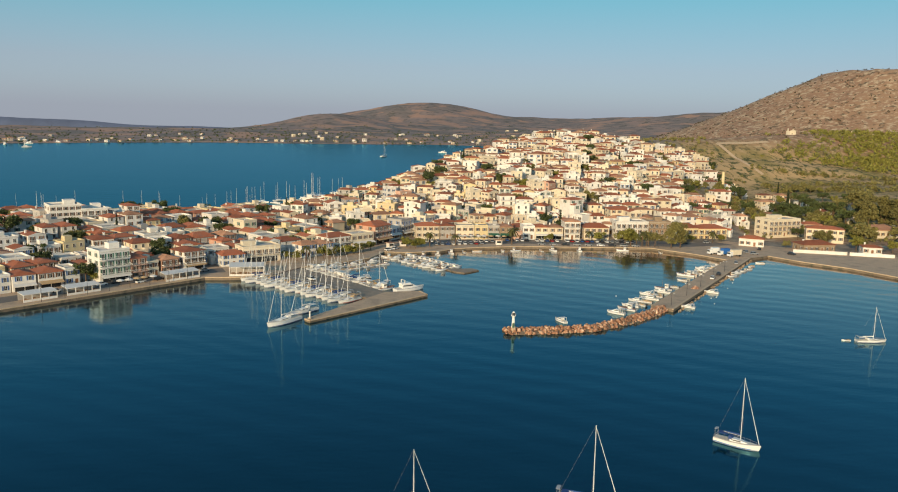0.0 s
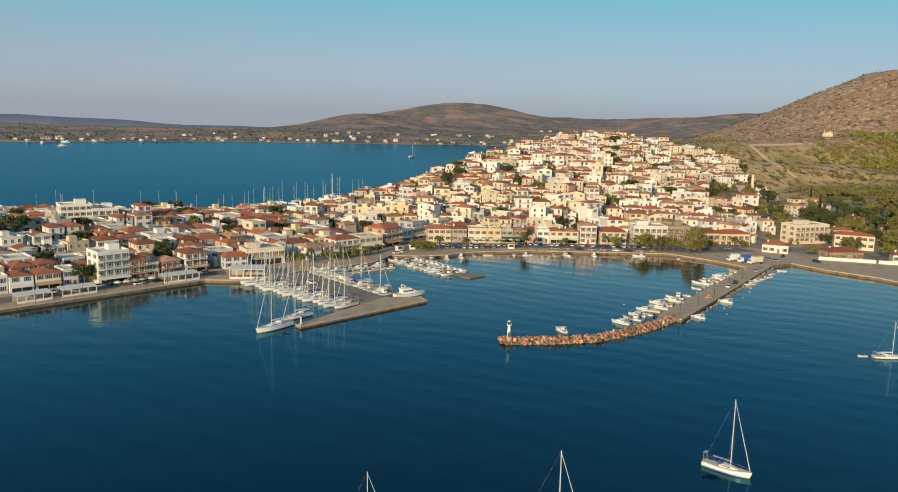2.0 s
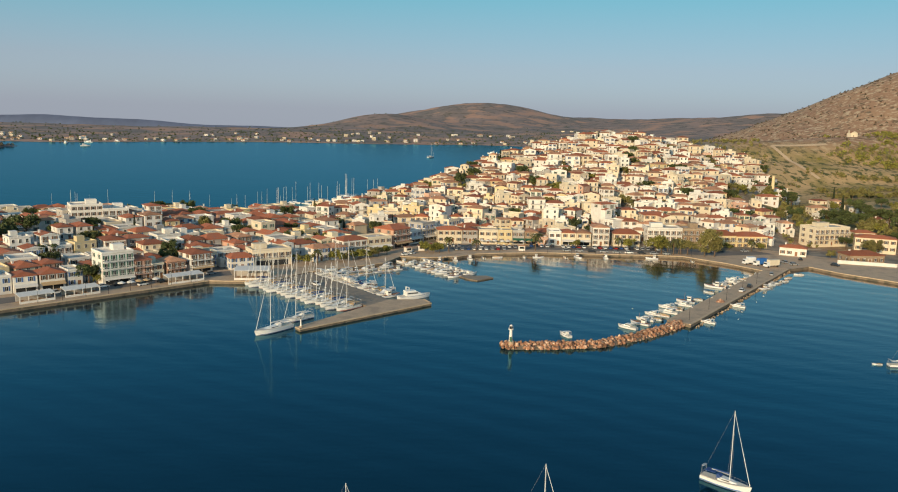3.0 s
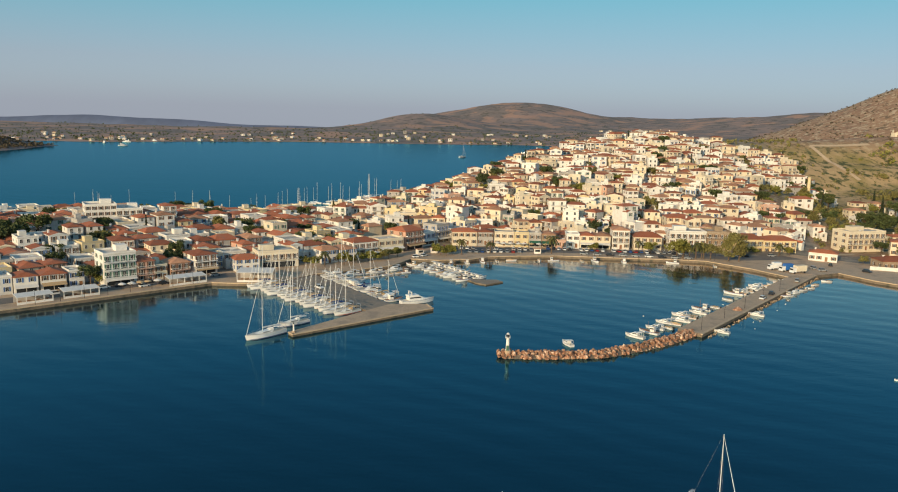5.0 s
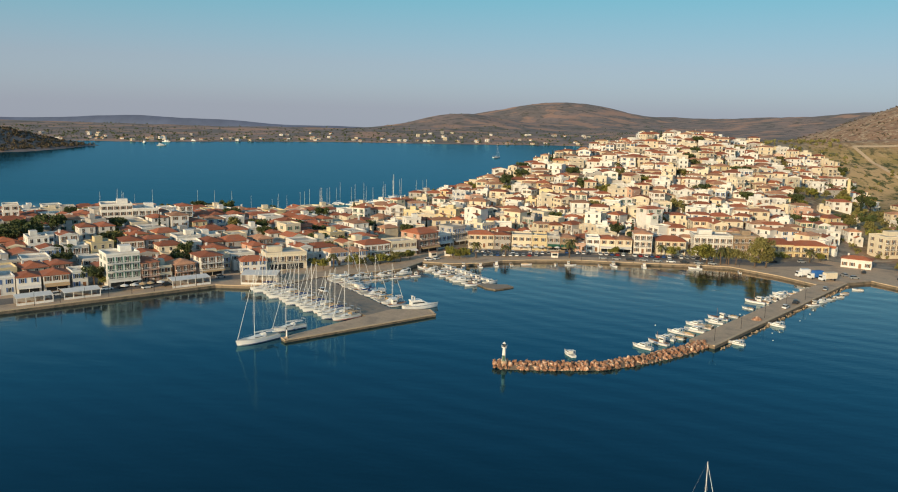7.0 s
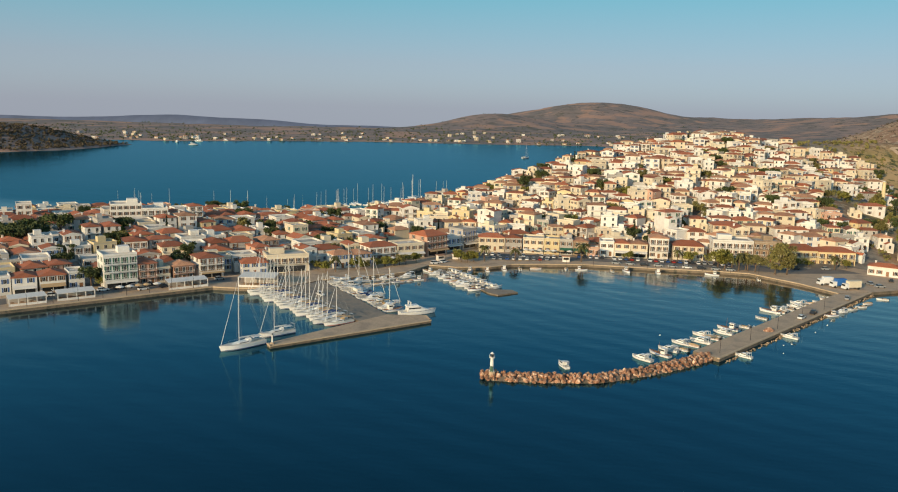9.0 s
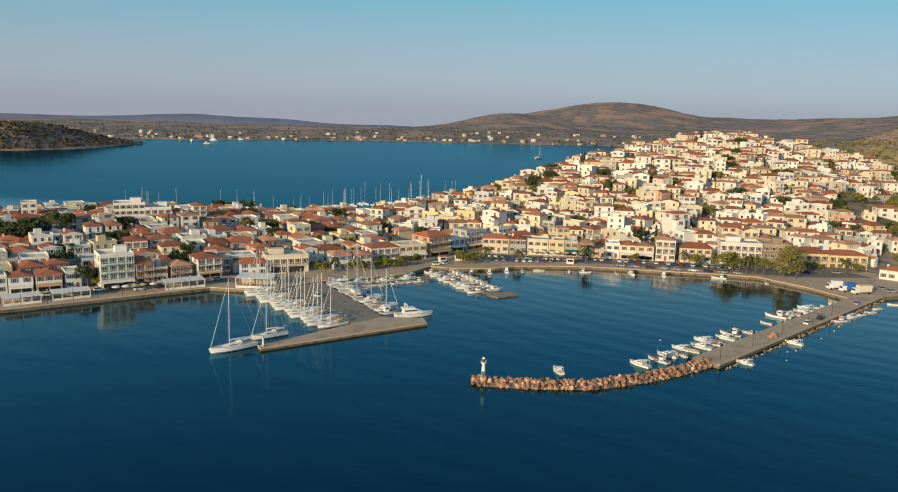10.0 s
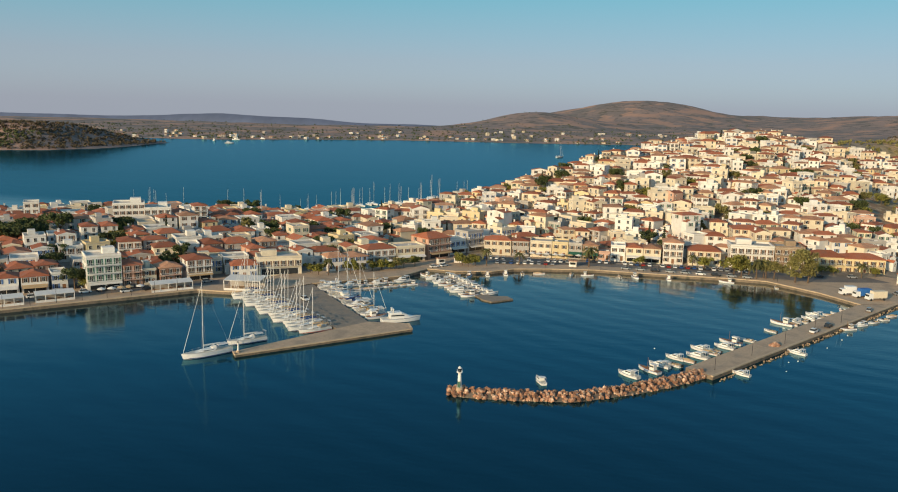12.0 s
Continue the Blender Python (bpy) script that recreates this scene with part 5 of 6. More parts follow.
    out["deck"] = Shape().loft([[(r[2][0], r[2][1] * 0.84, r[2][2] - 0.0), (r[3][0], r[3][1] * 0.84, r[3][2]), (r[3][0], r[3][1] * 0.8, r[3][2] + 0.05), (r[2][0], r[2][1] * 0.8, r[2][2] + 0.05)] for r in rings]).mesh("deck", M_DECK if kind != 2 else M_WOOD)
    out["rubbing_strake"] = Shape().loft([[(r[2][0], r[2][1] * 1.02, r[2][2] - 0.16), (r[2][0], r[2][1] * 1.02, r[2][2] - 0.06), (r[3][0], r[3][1] * 1.02, r[3][2] - 0.06), (r[3][0], r[3][1] * 1.02, r[3][2] - 0.16)] for r in rings]).mesh("strake", (M_NAVY, M_NAVY, M_BRIGHTBLUE, M_RED, M_NAVY)[kind])
    out.update(d)
    if kind in (0, 3):
        out["outboard_motor"] = Shape().box(-L / 2 - 0.5, -L / 2 + 0.05, -0.2, 0.2, 0.45, 1.05, taper=0.05).box(-L / 2 - 0.25, -L / 2 - 0.08, -0.08, 0.08, -0.3, 0.45).mesh("outboard", M_TYRE)
    return out


MOTORS = [motor_meshes(k) for k in range(5)]
MOTOR_WORDS = ["small white open motorboat with an outboard", "white cabin cruiser with a pale canopy", "white wooden fishing boat with a wheelhouse", "small launch under a tan tarpaulin", "large white motor yacht with a flybridge"]


def motorboat(kind, x, y, heading, size=1.0, group="moored motorboats"):
    ob = thing("motorboat" if kind != 2 else "fishing_boat", MOTOR_WORDS[kind], "boat", pose(x, y, 0, 0, 0, heading), group)
    made = {}
    for name, me in MOTORS[kind].items():
        on = made.get(ON.get(name))
        made[name] = part(name, me, on) if on else part(name, me, ob, size=(size,) * 3)


def moor_boats():
    r = random.Random(31)
    # at anchor in the bay
    yacht(0, 58.4, 159.1, -37, group="anchored yachts").scale = (0.83, 0.83, 0.97)
    yacht(0, 21.6, 129.5, -20, group="anchored yachts")
    yacht(2, -10.2, 129.6, 15, group="anchored yachts").scale = (0.75, 0.75, 0.71)
    yacht(1, 130.6, 244.3, 4, group="anchored yachts").scale = (0.78, 0.78, 0.68)
    motorboat(0, 123.0, 244.9, 178, 0.5, "anchored yachts")
    # the pier head
    yacht(3, -59.2, 248.0, 237, group="pier yachts").scale = (0.9, 0.9, 1.0)
    yacht(1, -55.4, 262.6, 232, group="pier yachts").scale = (0.92, 0.92, 0.98)
    # west side of the wharf: bows outward
    sx, sy = 0.792, -0.610
    for k in range(15):
        t = 2.0 + k * 3.95
        L = (11.5, 12.5, 10.5)[k % 3]
        px, py = -84 + sx * t - 0.610 * (L / 2 + 0.6), 320 + sy * t - 0.792 * (L / 2 + 0.6)
        yacht(k % 3, px, py, math.degrees(math.atan2(-0.792, -0.610)) + r.uniform(-3, 3))
    # east side of the wharf
    ex, ey = 0.699, -0.716
    for k in range(16):
        t = 2.5 + k * 3.35
        px, py = -71 + ex * t + 0.716 * 5.4, 336 + ey * t + 0.699 * 5.4
        if k in (2, 5, 9, 13):
            yacht((0, 2, 1)[k % 3], px + 0.6, py + 0.6, 45 + r.uniform(-3, 3))
        else:
            motorboat((1, 4, 1, 2)[k % 4], px, py, r.choice((45, 225)) + r.uniform(-4, 4), (0.95, 0.72, 1.05, 1.0)[k % 4])
    motorboat(4, -21.5, 301.2, 36, 0.9)
    # small craft along the inner quay
    for k in range(13):
        t = k / 12.5
        motorboat(r.choice((0, 1, 2, 3)), -69 + 25 * t + 3.2, 337 + 24 * t - 3.2, 225 + r.uniform(-8, 8), r.uniform(0.7, 0.9))
    for k in range(11):
        u = (k + 0.5) / 11
        motorboat(r.choice((0, 2, 2, 3)), -69 + 25 * u + 8.6, 337 + 24 * u - 7.4, r.choice((45, 225)) + r.uniform(-12, 12), r.uniform(0.6, 0.8))
    for k in range(5):
        motorboat(r.choice((0, 2, 3)), -38 + 1.5 * k, 372 - 1.2 * k, 150 + r.uniform(-15, 15), 0.75)
    for k in range(13):
        t = k / 12.0
        x = -22 + 80 * t
        y = 380 + (x + 22) * 0.78 if x < -4 else 393 + (x + 4) * 0.42 if x < 10 else 399 + (x - 10) * 0.18
        if k not in (5, 8, 11):
            motorboat(r.choice((0, 2, 3, 2)), x + 2.5, y - 3.2, r.choice((-80, 100, 20)) + r.uniform(-15, 15), r.uniform(0.65, 0.85))
    motorboat(2, 84, 408, 175, 0.8)
    motorboat(0, 103, 405, 95, 0.7)
    # both sides of the floating pontoon
    for k in range(9):
        t = 5 + k * 4.0
        cx, cy = -32 + 0.686 * t, 373 - 0.728 * t
        motorboat(r.choice((0, 1, 2, 3)), cx - 0.728 * 4.4, cy - 0.686 * 4.4, 223 + r.uniform(-6, 6), r.uniform(0.75, 0.95))
        motorboat(r.choice((0, 1, 2, 1)), cx + 0.728 * 4.6, cy + 0.686 * 4.6, 43 + r.uniform(-6, 6), r.uniform(0.75, 0.95))
    # along the mole
    for x, y, k, h, q in ((54.5, 272.5, 1, 150, 0.95), (59.5, 278.5, 2, 150, 1.1), (62, 284, 1, 148, 0.9), (65.5, 286, 0, 150, 1.1), (66, 292.5, 1, 150, 0.85), (73, 304, 1, 150, 0.9), (75.5, 301.5, 3, 150, 1.1), (82, 315, 2, 150, 1.1),
                          (87, 319.5, 0, 148, 1.1), (99.5, 345, 2, 150, 1.2), (103, 348.5, 1, 150, 0.9), (106.5, 350.5, 0, 150, 1.0), (109.5, 355, 1, 148, 0.9), (113, 359, 0, 150, 1), (117, 363, 3, 150, 1), (120, 367, 0, 150, 1.0),
                          (124, 372, 3, 150, 1.0), (127, 376, 0, 150, 0.9), (83.5, 284.5, 1, 150, 0.75), (100.5, 311, 1, 150, 0.8), (120, 346, 2, 205, 0.9), (125, 353, 1, 215, 0.75), (130, 359, 0, 215, 1.0), (134, 364, 0, 215, 1.0), (138, 371, 3, 215, 0.9), (146, 381, 0, 180, 0.9)):
        motorboat(k, x, y, h + r.uniform(-6, 6), q * 0.84)
    for k in range(9):
        t = (0.02, 0.07, 0.12, 0.2, 0.25, 0.5, 0.62, 0.7, 0.78)[k]
        motorboat((0, 3, 1, 0, 1, 0, 3, 0, 1)[k], 66.2 + 60 * t - 1.2, 283.5 + 99 * t + 0.8, 150 + r.uniform(-5, 5), r.uniform(0.7, 0.85))
    motorboat(1, 33, 259.5, 120, 0.7)
    # the marina on the far shore and boats far out
    keep = ("hull", "cabin", "mast", "boom")
    line = [(-290, 505), (-235, 516), (-178, 524), (-148, 558), (-116, 618), (-92, 668)]
    for k in range(46):
        t = r.random() * 4.999
        a, b = line[int(t)], line[int(t) + 1]
        f = t - int(t)
        q = r.uniform(0.55, 0.8) if t < 3 else r.uniform(0.7, 0.95) if t < 4 else r.uniform(0.85, 1.15)
        o = r.uniform(0, 14)
        ob = yacht(r.choice((0, 1, 2, 1)), a[0] + (b[0] - a[0]) * f - o * 0.8, a[1] + (b[1] - a[1]) * f + o * 0.6, r.choice((140, 320, 230)) + r.uniform(-8, 8), "far marina yachts", keep)
        ob.scale = (q, q, q)
    yacht(3, -121, 1230, 60, "far boats", None, "dark ketch at anchor far out in the bay")
    for x, y in ((-763, 1318), (-752, 1370), (-730, 1430), (-33, 1398), (-690, 1250)):
        motorboat(4, x, y, r.uniform(0, 360), 1.0, "far boats")


moor_boats()
slab("pontoon", [(-34, 372), (-6.5, 342.5), (-3.5, 338.5), (0.5, 336.5), (7, 343.5), (4, 347), (-2, 345.5), (-31, 376)], 0.5, -0.3, M_WHARF, "weathered timber pontoon with a square end", "pontoon")


# ---- quayside things ----
def pavilion(ax, ay, bx, by, d, h, label):
    w, t = math.hypot(bx - ax, by - ay), math.atan2(by - ay, bx - ax)
    ob = thing("restaurant_pavilion", label, "pavilion", Matrix.Translation((ax, ay, 1.2)) @ Matrix.Rotation(t, 4, "Z"), "waterside pavilions")
    part("canopy", Shape().loft([[(0, 0, h - 0.5), (w, 0, h - 0.5), (w, 0, h - 0.35), (0, 0, h - 0.35)], [(0, d, h), (w, d, h), (w, d, h + 0.15), (0, d, h + 0.15)]]).mesh("canopy", M_AWNING["white"]), ob, "white canvas canopy")
    part("low_wall", Shape().box(0.1, w - 0.1, 0.05, 0.2, 0, 0.8).mesh("low_wall", M_WALLS["white"]), ob)
    part("back_wall", Shape().box(0.1, w - 0.1, d - 0.3, d - 0.1, 0, h - 0.1).mesh("back_wall", M_WALLS["grey"]), ob)
    n = max(3, round(w / 3))
    for k in range(n + 1):
        part("post", unit("post%.1f" % h, lambda: Shape().box(-0.12, 0.12, 0.03, 0.27, 0, h - 0.42).mesh("post", M_WALLS["white"])), ob, at=(0.2 + (w - 0.4) * k / n, 0, 0))
    for k in range(n):
        part("table", unit("table", lambda: Shape().box(-0.6, 0.6, -0.6, 0.6, 0.7, 0.76).box(-0.08, 0.08, -0.08, 0.08, 0, 0.7).mesh("table", M_WOOD)), ob, at=((k + 0.5) * w / n, d * 0.5, 0))


pavilion(-152, 260.5, -144.5, 269.5, 5, 3.0, "low waterside restaurant pavilion with a white canopy")
pavilion(-142.6, 272.2, -134.6, 281.6, 5, 3.0, "low waterside restaurant pavilion with a white canopy")
pavilion(-117, 299.4, -107.2, 310.6, 5, 3.2, "open quayside dining pavilion with white posts")
pavilion(-96, 313, -82.4, 316, 8, 4.2, "restaurant on the quay corner under a white canopy")


def car_meshes(paint, tall=1.0, L=4.2):
    d = {}
    d["body"] = Shape().loft([[(x, -w, z0), (x, w, z0), (x, w, z1), (x, -w, z1)] for x, w, z0, z1 in ((-L / 2, 0.72, 0.35, 0.72), (-L / 2 + 0.25, 0.84, 0.25, 0.88), (0, 0.87, 0.22, 0.92), (L / 2 - 0.4, 0.84, 0.25, 0.78), (L / 2, 0.7, 0.35, 0.62))]).mesh("body", paint)
    h = 0.9 + 0.58 * tall
    d["glasshouse"] = Shape().loft([[(x, -w, 0.88), (x, w, 0.88), (x2, w * 0.82, z), (x2, -w * 0.82, z)] for x, x2, w, z in ((-L * 0.42, -L * 0.36, 0.78, h - 0.06), (-L * 0.2, -L * 0.2, 0.82, h), (L * 0.08, L * 0.03, 0.82, h), (L * 0.24, L * 0.09, 0.76, h - 0.05))]).mesh("glasshouse", M_GLASS)
    d["roof"] = Shape().box(-L * 0.35, L * 0.06, -0.66, 0.66, h - 0.02, h + 0.05, taper=0.05).mesh("roof", paint)
    return d


WHEEL = Shape().tube((0, -0.1, 0), (0, 0.1, 0), 0.31, 0.31, 12).mesh("wheel", M_TYRE)
CARS = {k: car_meshes(m) for k, m in M_CAR.items()}


def car(x, y, heading, colour, z=1.2):
    ob = thing("car", f"parked {colour} hatchback car on the quayside", "car", pose(x, y, z, 0, 0, heading), "parked cars")
    for name, me in CARS[colour].items():
        part(name, me, ob)
    for wx in (-1.3, 1.3):
        for wy in (-0.78, 0.78):
            part("wheel", WHEEL, ob, at=(wx, wy, 0.31))


def truck(x, y, heading, colour, mat, L):
    ob = thing("truck", f"parked {colour} box truck on the quay", "truck", pose(x, y, 1.2, 0, 0, heading), "trucks")
    part("box_body", Shape().box(-L / 2, L / 2 - 2.2, -1.2, 1.2, 0.95, 3.6).mesh("box_body", mat), ob)
    part("cab", Shape().loft([[(q, -1.15, 0.5), (q, 1.15, 0.5), (q - s, 1.05, 2.6), (q - s, -1.05, 2.6)] for q, s in ((L / 2 - 2.1, 0), (L / 2, 0.35))]).mesh("cab", M_CAR["white"]), ob)
    part("windscreen", Shape().box(L / 2 - 0.5, L / 2 - 0.12, -0.95, 0.95, 1.6, 2.3).mesh("windscreen", M_GLASS), ob)
    for wx in (-L / 2 + 1.2, L / 2 - 1.2):
        for wy in (-1.05, 1.05):
            part("wheel", WHEEL, ob, at=(wx, wy, 0.46), size=(1.5, 1.6, 1.5))


def park_cars():
    r = random.Random(17)
    cols = [("white", 30), ("silver", 30), ("dark", 28), ("red", 7), ("blue", 8)]
    for k in range(26):
        if r.random() < 0.82:
            x = 24 + k * 2.75
            car(x, 420.5 + (x - 24) * 0.06 + 3.2, 96 + r.uniform(-4, 4), pick(r, cols), 1.212)
    for k in range(16):
        if r.random() < 0.75:
            x = -28 + k * 2.9
            car(x, 413 + (x + 28) * 0.12, 98 + r.uniform(-5, 5), pick(r, cols), 1.212)
    for k in range(9):
        car(-14 + k * 3.0, 404.5 + k * 0.8, 100 + r.uniform(-5, 5), pick(r, cols), 1.2)
    for k in range(9):
        car(42 + k * 6.3, 413.3 + k * 0.25, 2 + r.uniform(-3, 3), pick(r, cols), 1.2)
    for k in range(8):
        car(-153 + k * 5.6 * 0.65, 273.6 + k * 5.6 * 0.76, 50 + r.uniform(-3, 3), pick(r, cols), 1.212)
    for x, y, h in ((-126, 297, 49), (-121, 303, 49), (-109, 322, 60), (108, 334, 58), (113.5, 343, 62), (131, 372, 70), (150, 400, 20), (147, 405, 110), (116, 428, 10), (122, 430, 5), (136, 434, 12), (170, 402, -35), (158, 415, 80), (-37, 384, 40), (-34, 388, 60), (-88, 330, 30), (-62, 312, -38)):
        car(x, y, h + r.uniform(-6, 6), pick(r, cols), 1.15 if 100 < x < 132 and y < 374 else 0.84 if -64 < x < -60 and y < 320 else 1.2)
    truck(128, 397.5, 200, "white", M_CAR["white"], 6.0)
    truck(132.5, 394.8, 205, "bright blue", M_BRIGHTBLUE, 6.5)
    truck(137, 392.2, 208, "pale grey", M_WALLS["cream"], 8.0)


park_cars()


def street_lamp(x, y, z, heading):
    ob = thing("street_lamp", "slim dark street lamp beside the water", "lamp", pose(x, y, z, 0, 0, heading), "street lamps")
    part("pole", Shape().tube((0, 0, 0), (0, 0, 4.6), 0.08, 0.055, 6).tube((0, 0, 4.6), (0.6, 0, 4.75), 0.045, 0.04, 5).tube((0, 0, 4.6), (-0.6, 0, 4.75), 0.045, 0.04, 5).mesh("pole", M_TYRE), ob)
    for end in (-0.75, 0.75):
        part("lamp_head", unit("lamp_head", lambda: Shape().box(-0.3, 0.3, -0.14, 0.14, 0, 0.12, taper=0.03).mesh("lamp_head", M_ALU)), ob, at=(end, 0, 4.7))


for k in range(5):
    street_lamp(76.6 + 10.5 * k, 282.6 + 17.1 * k, 1.15, 150)
for k in range(9):
    street_lamp(8 + 12 * k, 403.5 + 1.1 * k, 1.2, 90)
for k in range(8):
    street_lamp(-147 + 5.2 * k, 263 + 6.1 * k, 1.2, 140)


def buoy(x, y, size):
    ob = thing("mooring_buoy", "small white mooring buoy floating on the harbour", "buoy", pose(x, y, 0), "mooring buoys")
    rings = [[(size * q * math.cos(a), size * q * math.sin(a), size * z) for a in [j * math.pi / 5 for j in range(10)]] for q, z in ((0.3, -0.9), (0.85, -0.5), (1, 0), (0.85, 0.5), (0.3, 0.9))]
    part("float", Shape().loft(rings).mesh("float", M_HULL), ob)
    part("ring", Shape().tube((0, 0, size * 0.85), (0, 0, size * 1.25), 0.06, 0.06, 6).mesh("ring", M_WIRE), ob)


for x, y, q in ((97.2, 301.1, 0.22), (99.9, 303.2, 0.25), (116, 332, 0.25), (118.7, 338.6, 0.25), (95.7, 292, 0.2), (110.1, 320.7, 0.2), (59.9, 300.6, 0.25)):
    buoy(x, y, q)


def pier_beacon():
    ob = thing("beacon", "short white harbour beacon on the pier head", "beacon", pose(-51.2, 251.0, 0.85))
    part("base", Shape().tube((0, 0, 0), (0, 0, 0.5), 0.7, 0.6, 10).mesh("base", M_CONCRETE), ob)
    part("post", Shape().tube((0, 0, 0.5), (0, 0, 2.7), 0.28, 0.22, 10).mesh("post", M_WALLS["white"]), ob)
    part("lamp", Shape().tube((0, 0, 2.7), (0, 0, 3.2), 0.2, 0.12, 8).mesh("lamp", M_GLASS), ob)


pier_beacon()


def net_pile():
    r = random.Random(3)
    rings = []
    for k in range(5):
        q = (1, 0.92, 0.7, 0.4, 0.1)[k]
        rings.append([(1.9 * q * math.cos(a) * r.uniform(0.8, 1.15), 1.3 * q * math.sin(a) * r.uniform(0.8, 1.15), 0.32 * k) for a in [j * math.pi / 7 for j in range(14)]])
    ob = tagged(new("fishing_net", Shape().loft(rings).mesh("fishing_net", M_ROCK)), "heap of orange-brown fishing nets on the mole", "nets")
    ob.matrix_basis = pose(94.5, 313.5, 1.15, 0, 0, 30)


net_pile()


# ---- landmarks inland ----
def brick_chimney():
    z = ground_z(217, 659)
    ob = thing("brick_chimney", "tall tapering ochre brick factory chimney", "chimney", pose(217, 659, z))
    part("plinth", Shape().box(-1.9, 1.9, -1.9, 1.9, -1, 2.5, taper=0.15).mesh("plinth", M_WALLS["yellow"]), ob)
    part("shaft", Shape().tube((0, 0, 2.5), (0, 0, 17.5), 1.55, 1.05, 14).mesh("shaft", M_WALLS["yellow"]), ob)
    part("rim", Shape().tube((0, 0, 17.5), (0, 0, 18.3), 1.25, 1.25, 14).mesh("rim", M_WALLS["yellow"]), ob)


brick_chimney()


def chapel():
    z = ground_z(372, 908)
    ob = thing("chapel", "small pale stone chapel on the brown hillside", "chapel", pose(372, 908, z, 0, 0, 15) @ Matrix.Scale(0.8, 4))
    part("wall", Shape().box(-5, 5, -4, 4, -3, 5).mesh("wall", M_WALLS["cream"]), ob)
    part("roof", gable_roof(M_TILE_PALE, M_WALLS["cream"]), ob, at=(0, 0, 5), size=(10.6, 8.6, 2.6))
    part("apse", Shape().tube((5, 0, -3), (5, 0, 4.4), 2.6, 2.6, 12).tube((5, 0, 4.4), (5, 0, 5.6), 2.7, 0.1, 12).mesh("apse", M_WALLS["cream"]), ob)
    part("bell_gable", Shape().box(-5.4, -4.8, -1.2, 1.2, 5, 8.6).mesh("bell_gable", M_WALLS["cream"]), ob)
    part("door", DOOR, ob, at=(-1, -4, 0))


chapel()


def hill_track():
    """A pale dirt track that climbs the saddle."""
    pts = [(330, 862), (300, 850), (268, 840), (272, 828), (279, 812), (286, 796), (296, 780)]
    s = Shape()
    for (ax, ay), (bx, by) in zip(pts, pts[1:]):
        for k in range(4):
            t0, t1 = k / 4, (k + 1) / 4
            p, q = (ax + (bx - ax) * t0, ay + (by - ay) * t0), (ax + (bx - ax) * t1, ay + (by - ay) * t1)
            n = Vector((-(by - ay), bx - ax)).normalized() * 2.2
            s.face([(p[0] - n.x, p[1] - n.y, ground_z(p[0] - n.x, p[1] - n.y) + 0.5), (p[0] + n.x, p[1] + n.y, ground_z(p[0] + n.x, p[1] + n.y) + 0.5),
                    (q[0] + n.x, q[1] + n.y, ground_z(q[0] + n.x, q[1] + n.y) + 0.5), (q[0] - n.x, q[1] - n.y, ground_z(q[0] - n.x, q[1] - n.y) + 0.5)])
    tagged(new("path", s.mesh("path", M_KERB)), "pale dirt track up the hillside", "path", kind="structure")


hill_track()


def garden_wall(ax, ay, bx, by, h=1.6):
    w = math.hypot(bx - ax, by - ay)
    ob = tagged(new("garden_wall", Shape().box(0, w, -0.15, 0.15, -0.5, h).box(-0.05, w + 0.05, -0.2, 0.2, h, h + 0.12).mesh("garden_wall", M_WALLS["white"])), "low whitewashed garden wall beside the quay", "wall", "garden walls")
    ob.matrix_basis = Matrix.Translation((ax, ay, 1.2)) @ Matrix.Rotation(math.atan2(by - ay, bx - ax), 4, "Z")


garden_wall(174, 410, 200, 405)
garden_wall(201, 404.5, 222, 400)
garden_wall(226, 398, 262, 372)


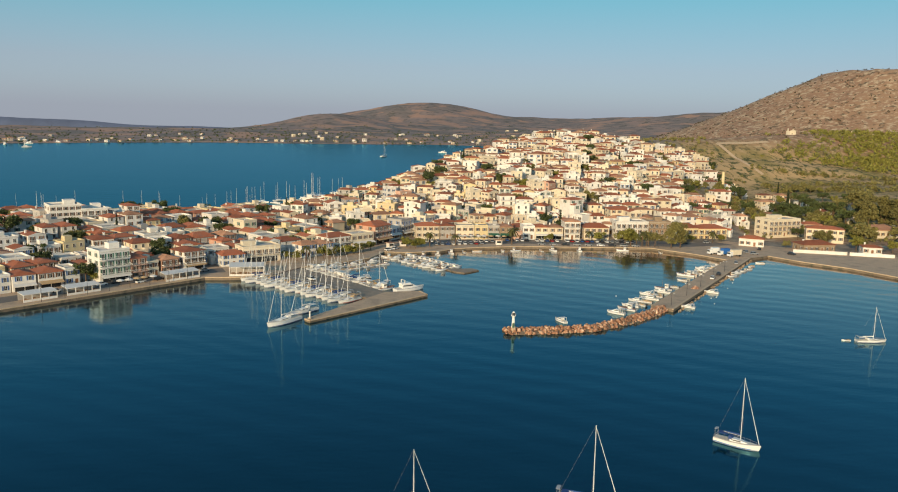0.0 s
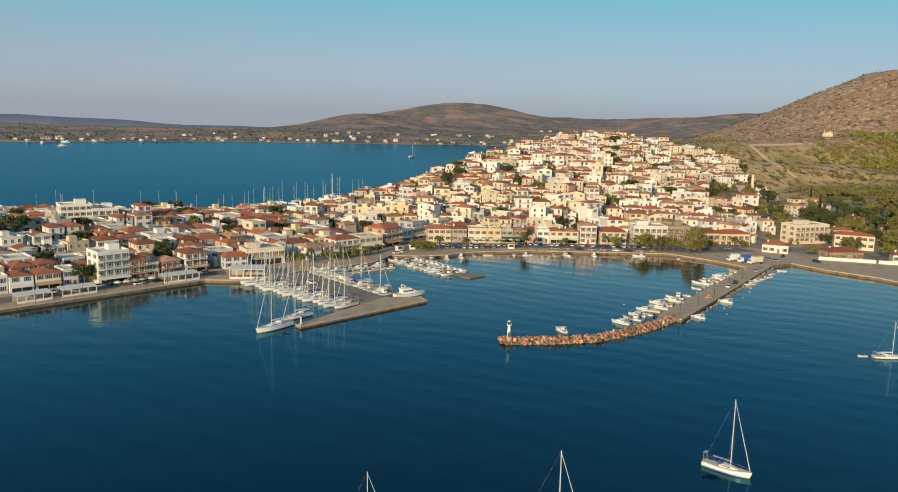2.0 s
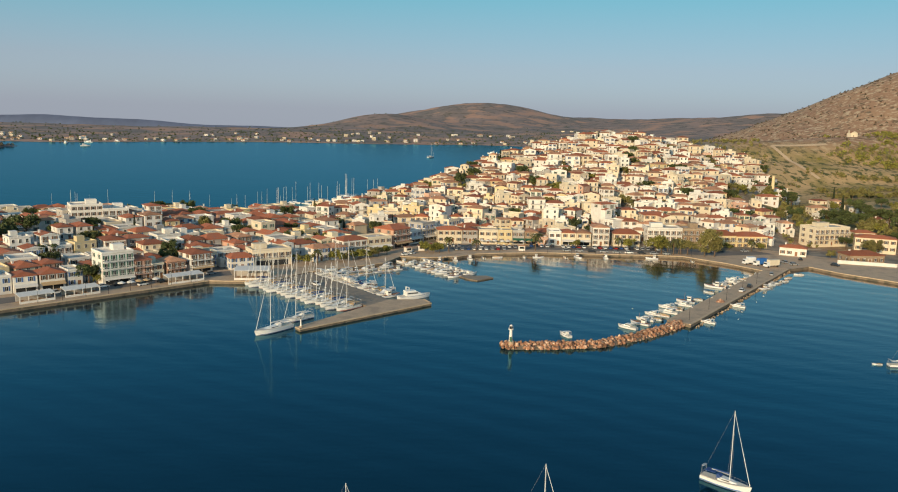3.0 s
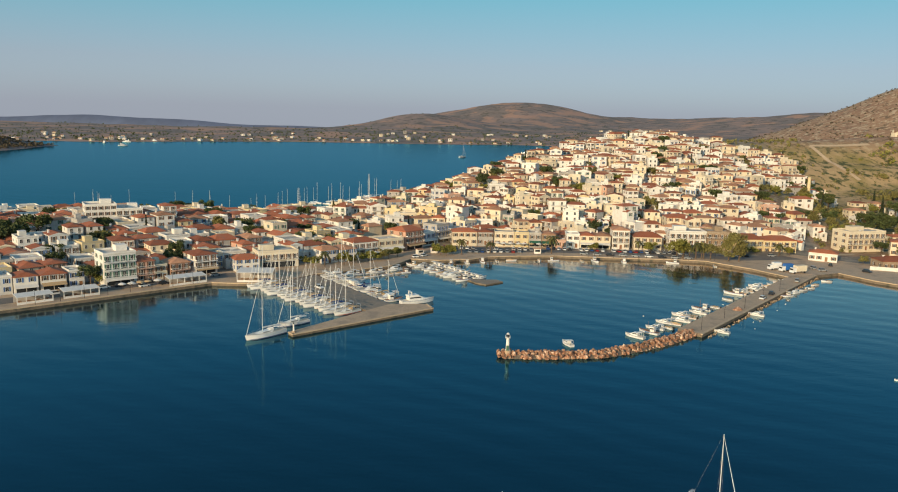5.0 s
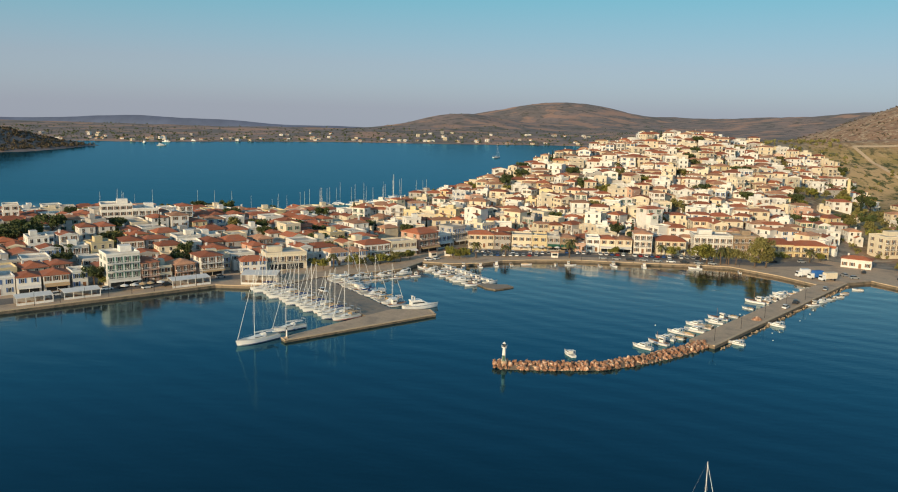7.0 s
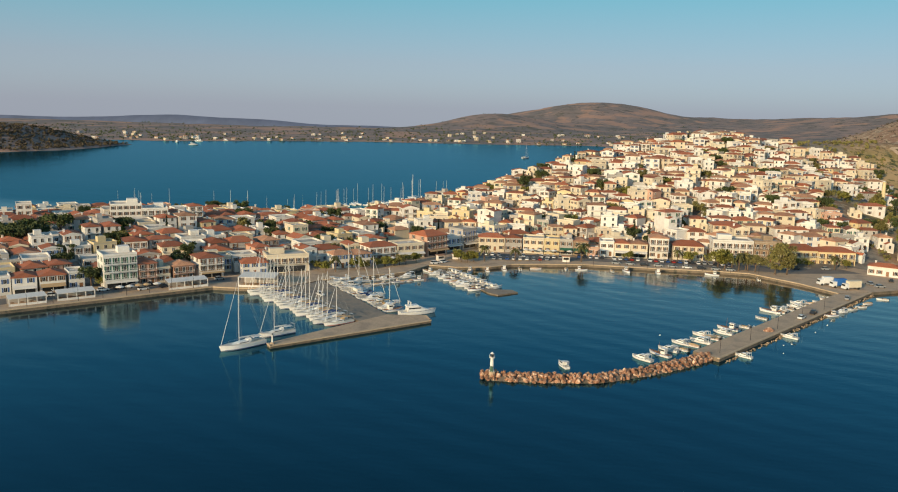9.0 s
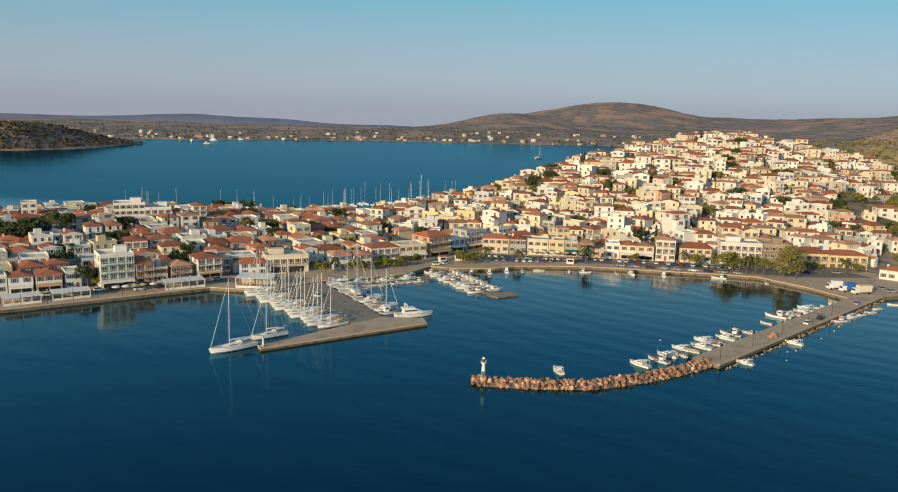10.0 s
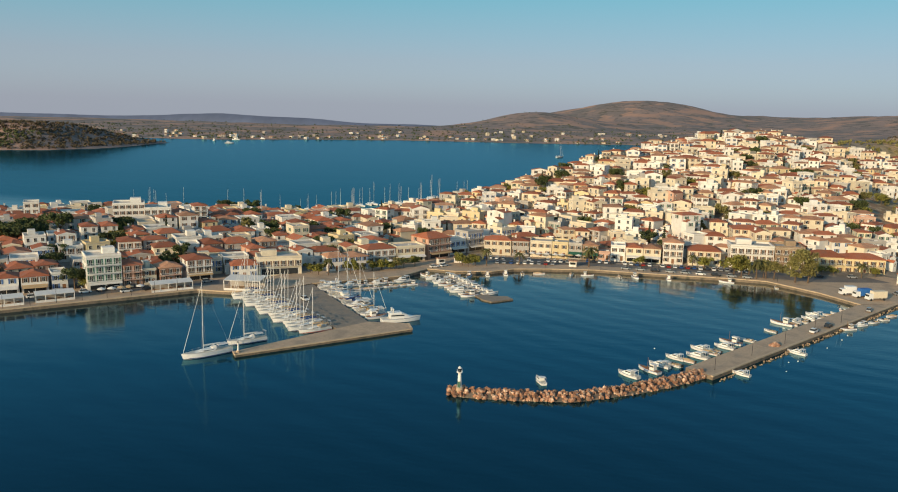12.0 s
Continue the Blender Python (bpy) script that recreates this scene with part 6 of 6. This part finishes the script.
def kiosk(x, y, turn, words):
    ob = thing("kiosk", words, "kiosk", pose(x, y, 1.2, 0, 0, turn), "kiosks")
    part("wall", Shape().box(-1.6, 1.6, -1.2, 1.2, 0, 2.5).mesh("wall", M_WALLS["white"]), ob)
    part("counter_opening", Shape().box(-1.2, 1.2, -1.26, -1.1, 1.0, 2.0).mesh("opening", M_GLASS), ob)
    part("roof", Shape().box(-2.0, 2.0, -1.7, 1.5, 2.5, 2.65, taper=0.1).mesh("roof", M_TILE_PALE), ob)


kiosk(-37, 393, 40, "small white quayside kiosk with a tiled roof")
kiosk(-31, 399, 20, "small white quayside kiosk with a tiled roof")
kiosk(19, 411, 8, "small white kiosk beside the harbour road")

UMBRELLA = {}
for key, cloth in (("white", M_AWNING["white"]), ("tan", M_AWNING["tan"])):
    c = Shape()
    for k in range(8):
        a, b = k * math.pi / 4, (k + 1) * math.pi / 4
        c.face([(0, 0, 2.75), (1.5 * math.cos(a), 1.5 * math.sin(a), 2.2), (1.5 * math.cos(b), 1.5 * math.sin(b), 2.2)])
        c.face([(1.5 * math.cos(a), 1.5 * math.sin(a), 2.2), (1.5 * math.cos(a), 1.5 * math.sin(a), 2.0), (1.5 * math.cos(b), 1.5 * math.sin(b), 2.0), (1.5 * math.cos(b), 1.5 * math.sin(b), 2.2)])
    UMBRELLA[key] = (c.mesh("canopy", cloth, weld=True), Shape().tube((0, 0, 0), (0, 0, 2.7), 0.04, 0.03, 6).mesh("pole", M_WOOD), Shape().box(-0.3, 0.3, -0.3, 0.3, 0, 0.1).mesh("foot", M_CONCRETE))


def umbrellas():
    r = random.Random(41)
    spots = [(-131 + 0.65 * k * 3.4, 290 + 0.76 * k * 3.4) for k in range(5)] + [(-100 + 3.3 * k, 326 + 1.6 * k) for k in range(4)] + [(-58 + 2.4 * k, 378 + 2.5 * k) for k in range(4)] + [(-6 + 3.6 * k, 424.2 + 0.36 * k) for k in range(9)]
    for x, y in spots:
        key = r.choice(("white", "white", "tan"))
        ob = thing("umbrella", f"open {key} canvas cafe umbrella on the waterfront", "umbrella", pose(x + r.uniform(-0.5, 0.5), y + r.uniform(-0.5, 0.5), 1.2), "cafe umbrellas")
        canopy, pole, foot = UMBRELLA[key]
        part("canopy", canopy, ob)
        part("pole", pole, ob)
        part("foot", foot, ob)


umbrellas()
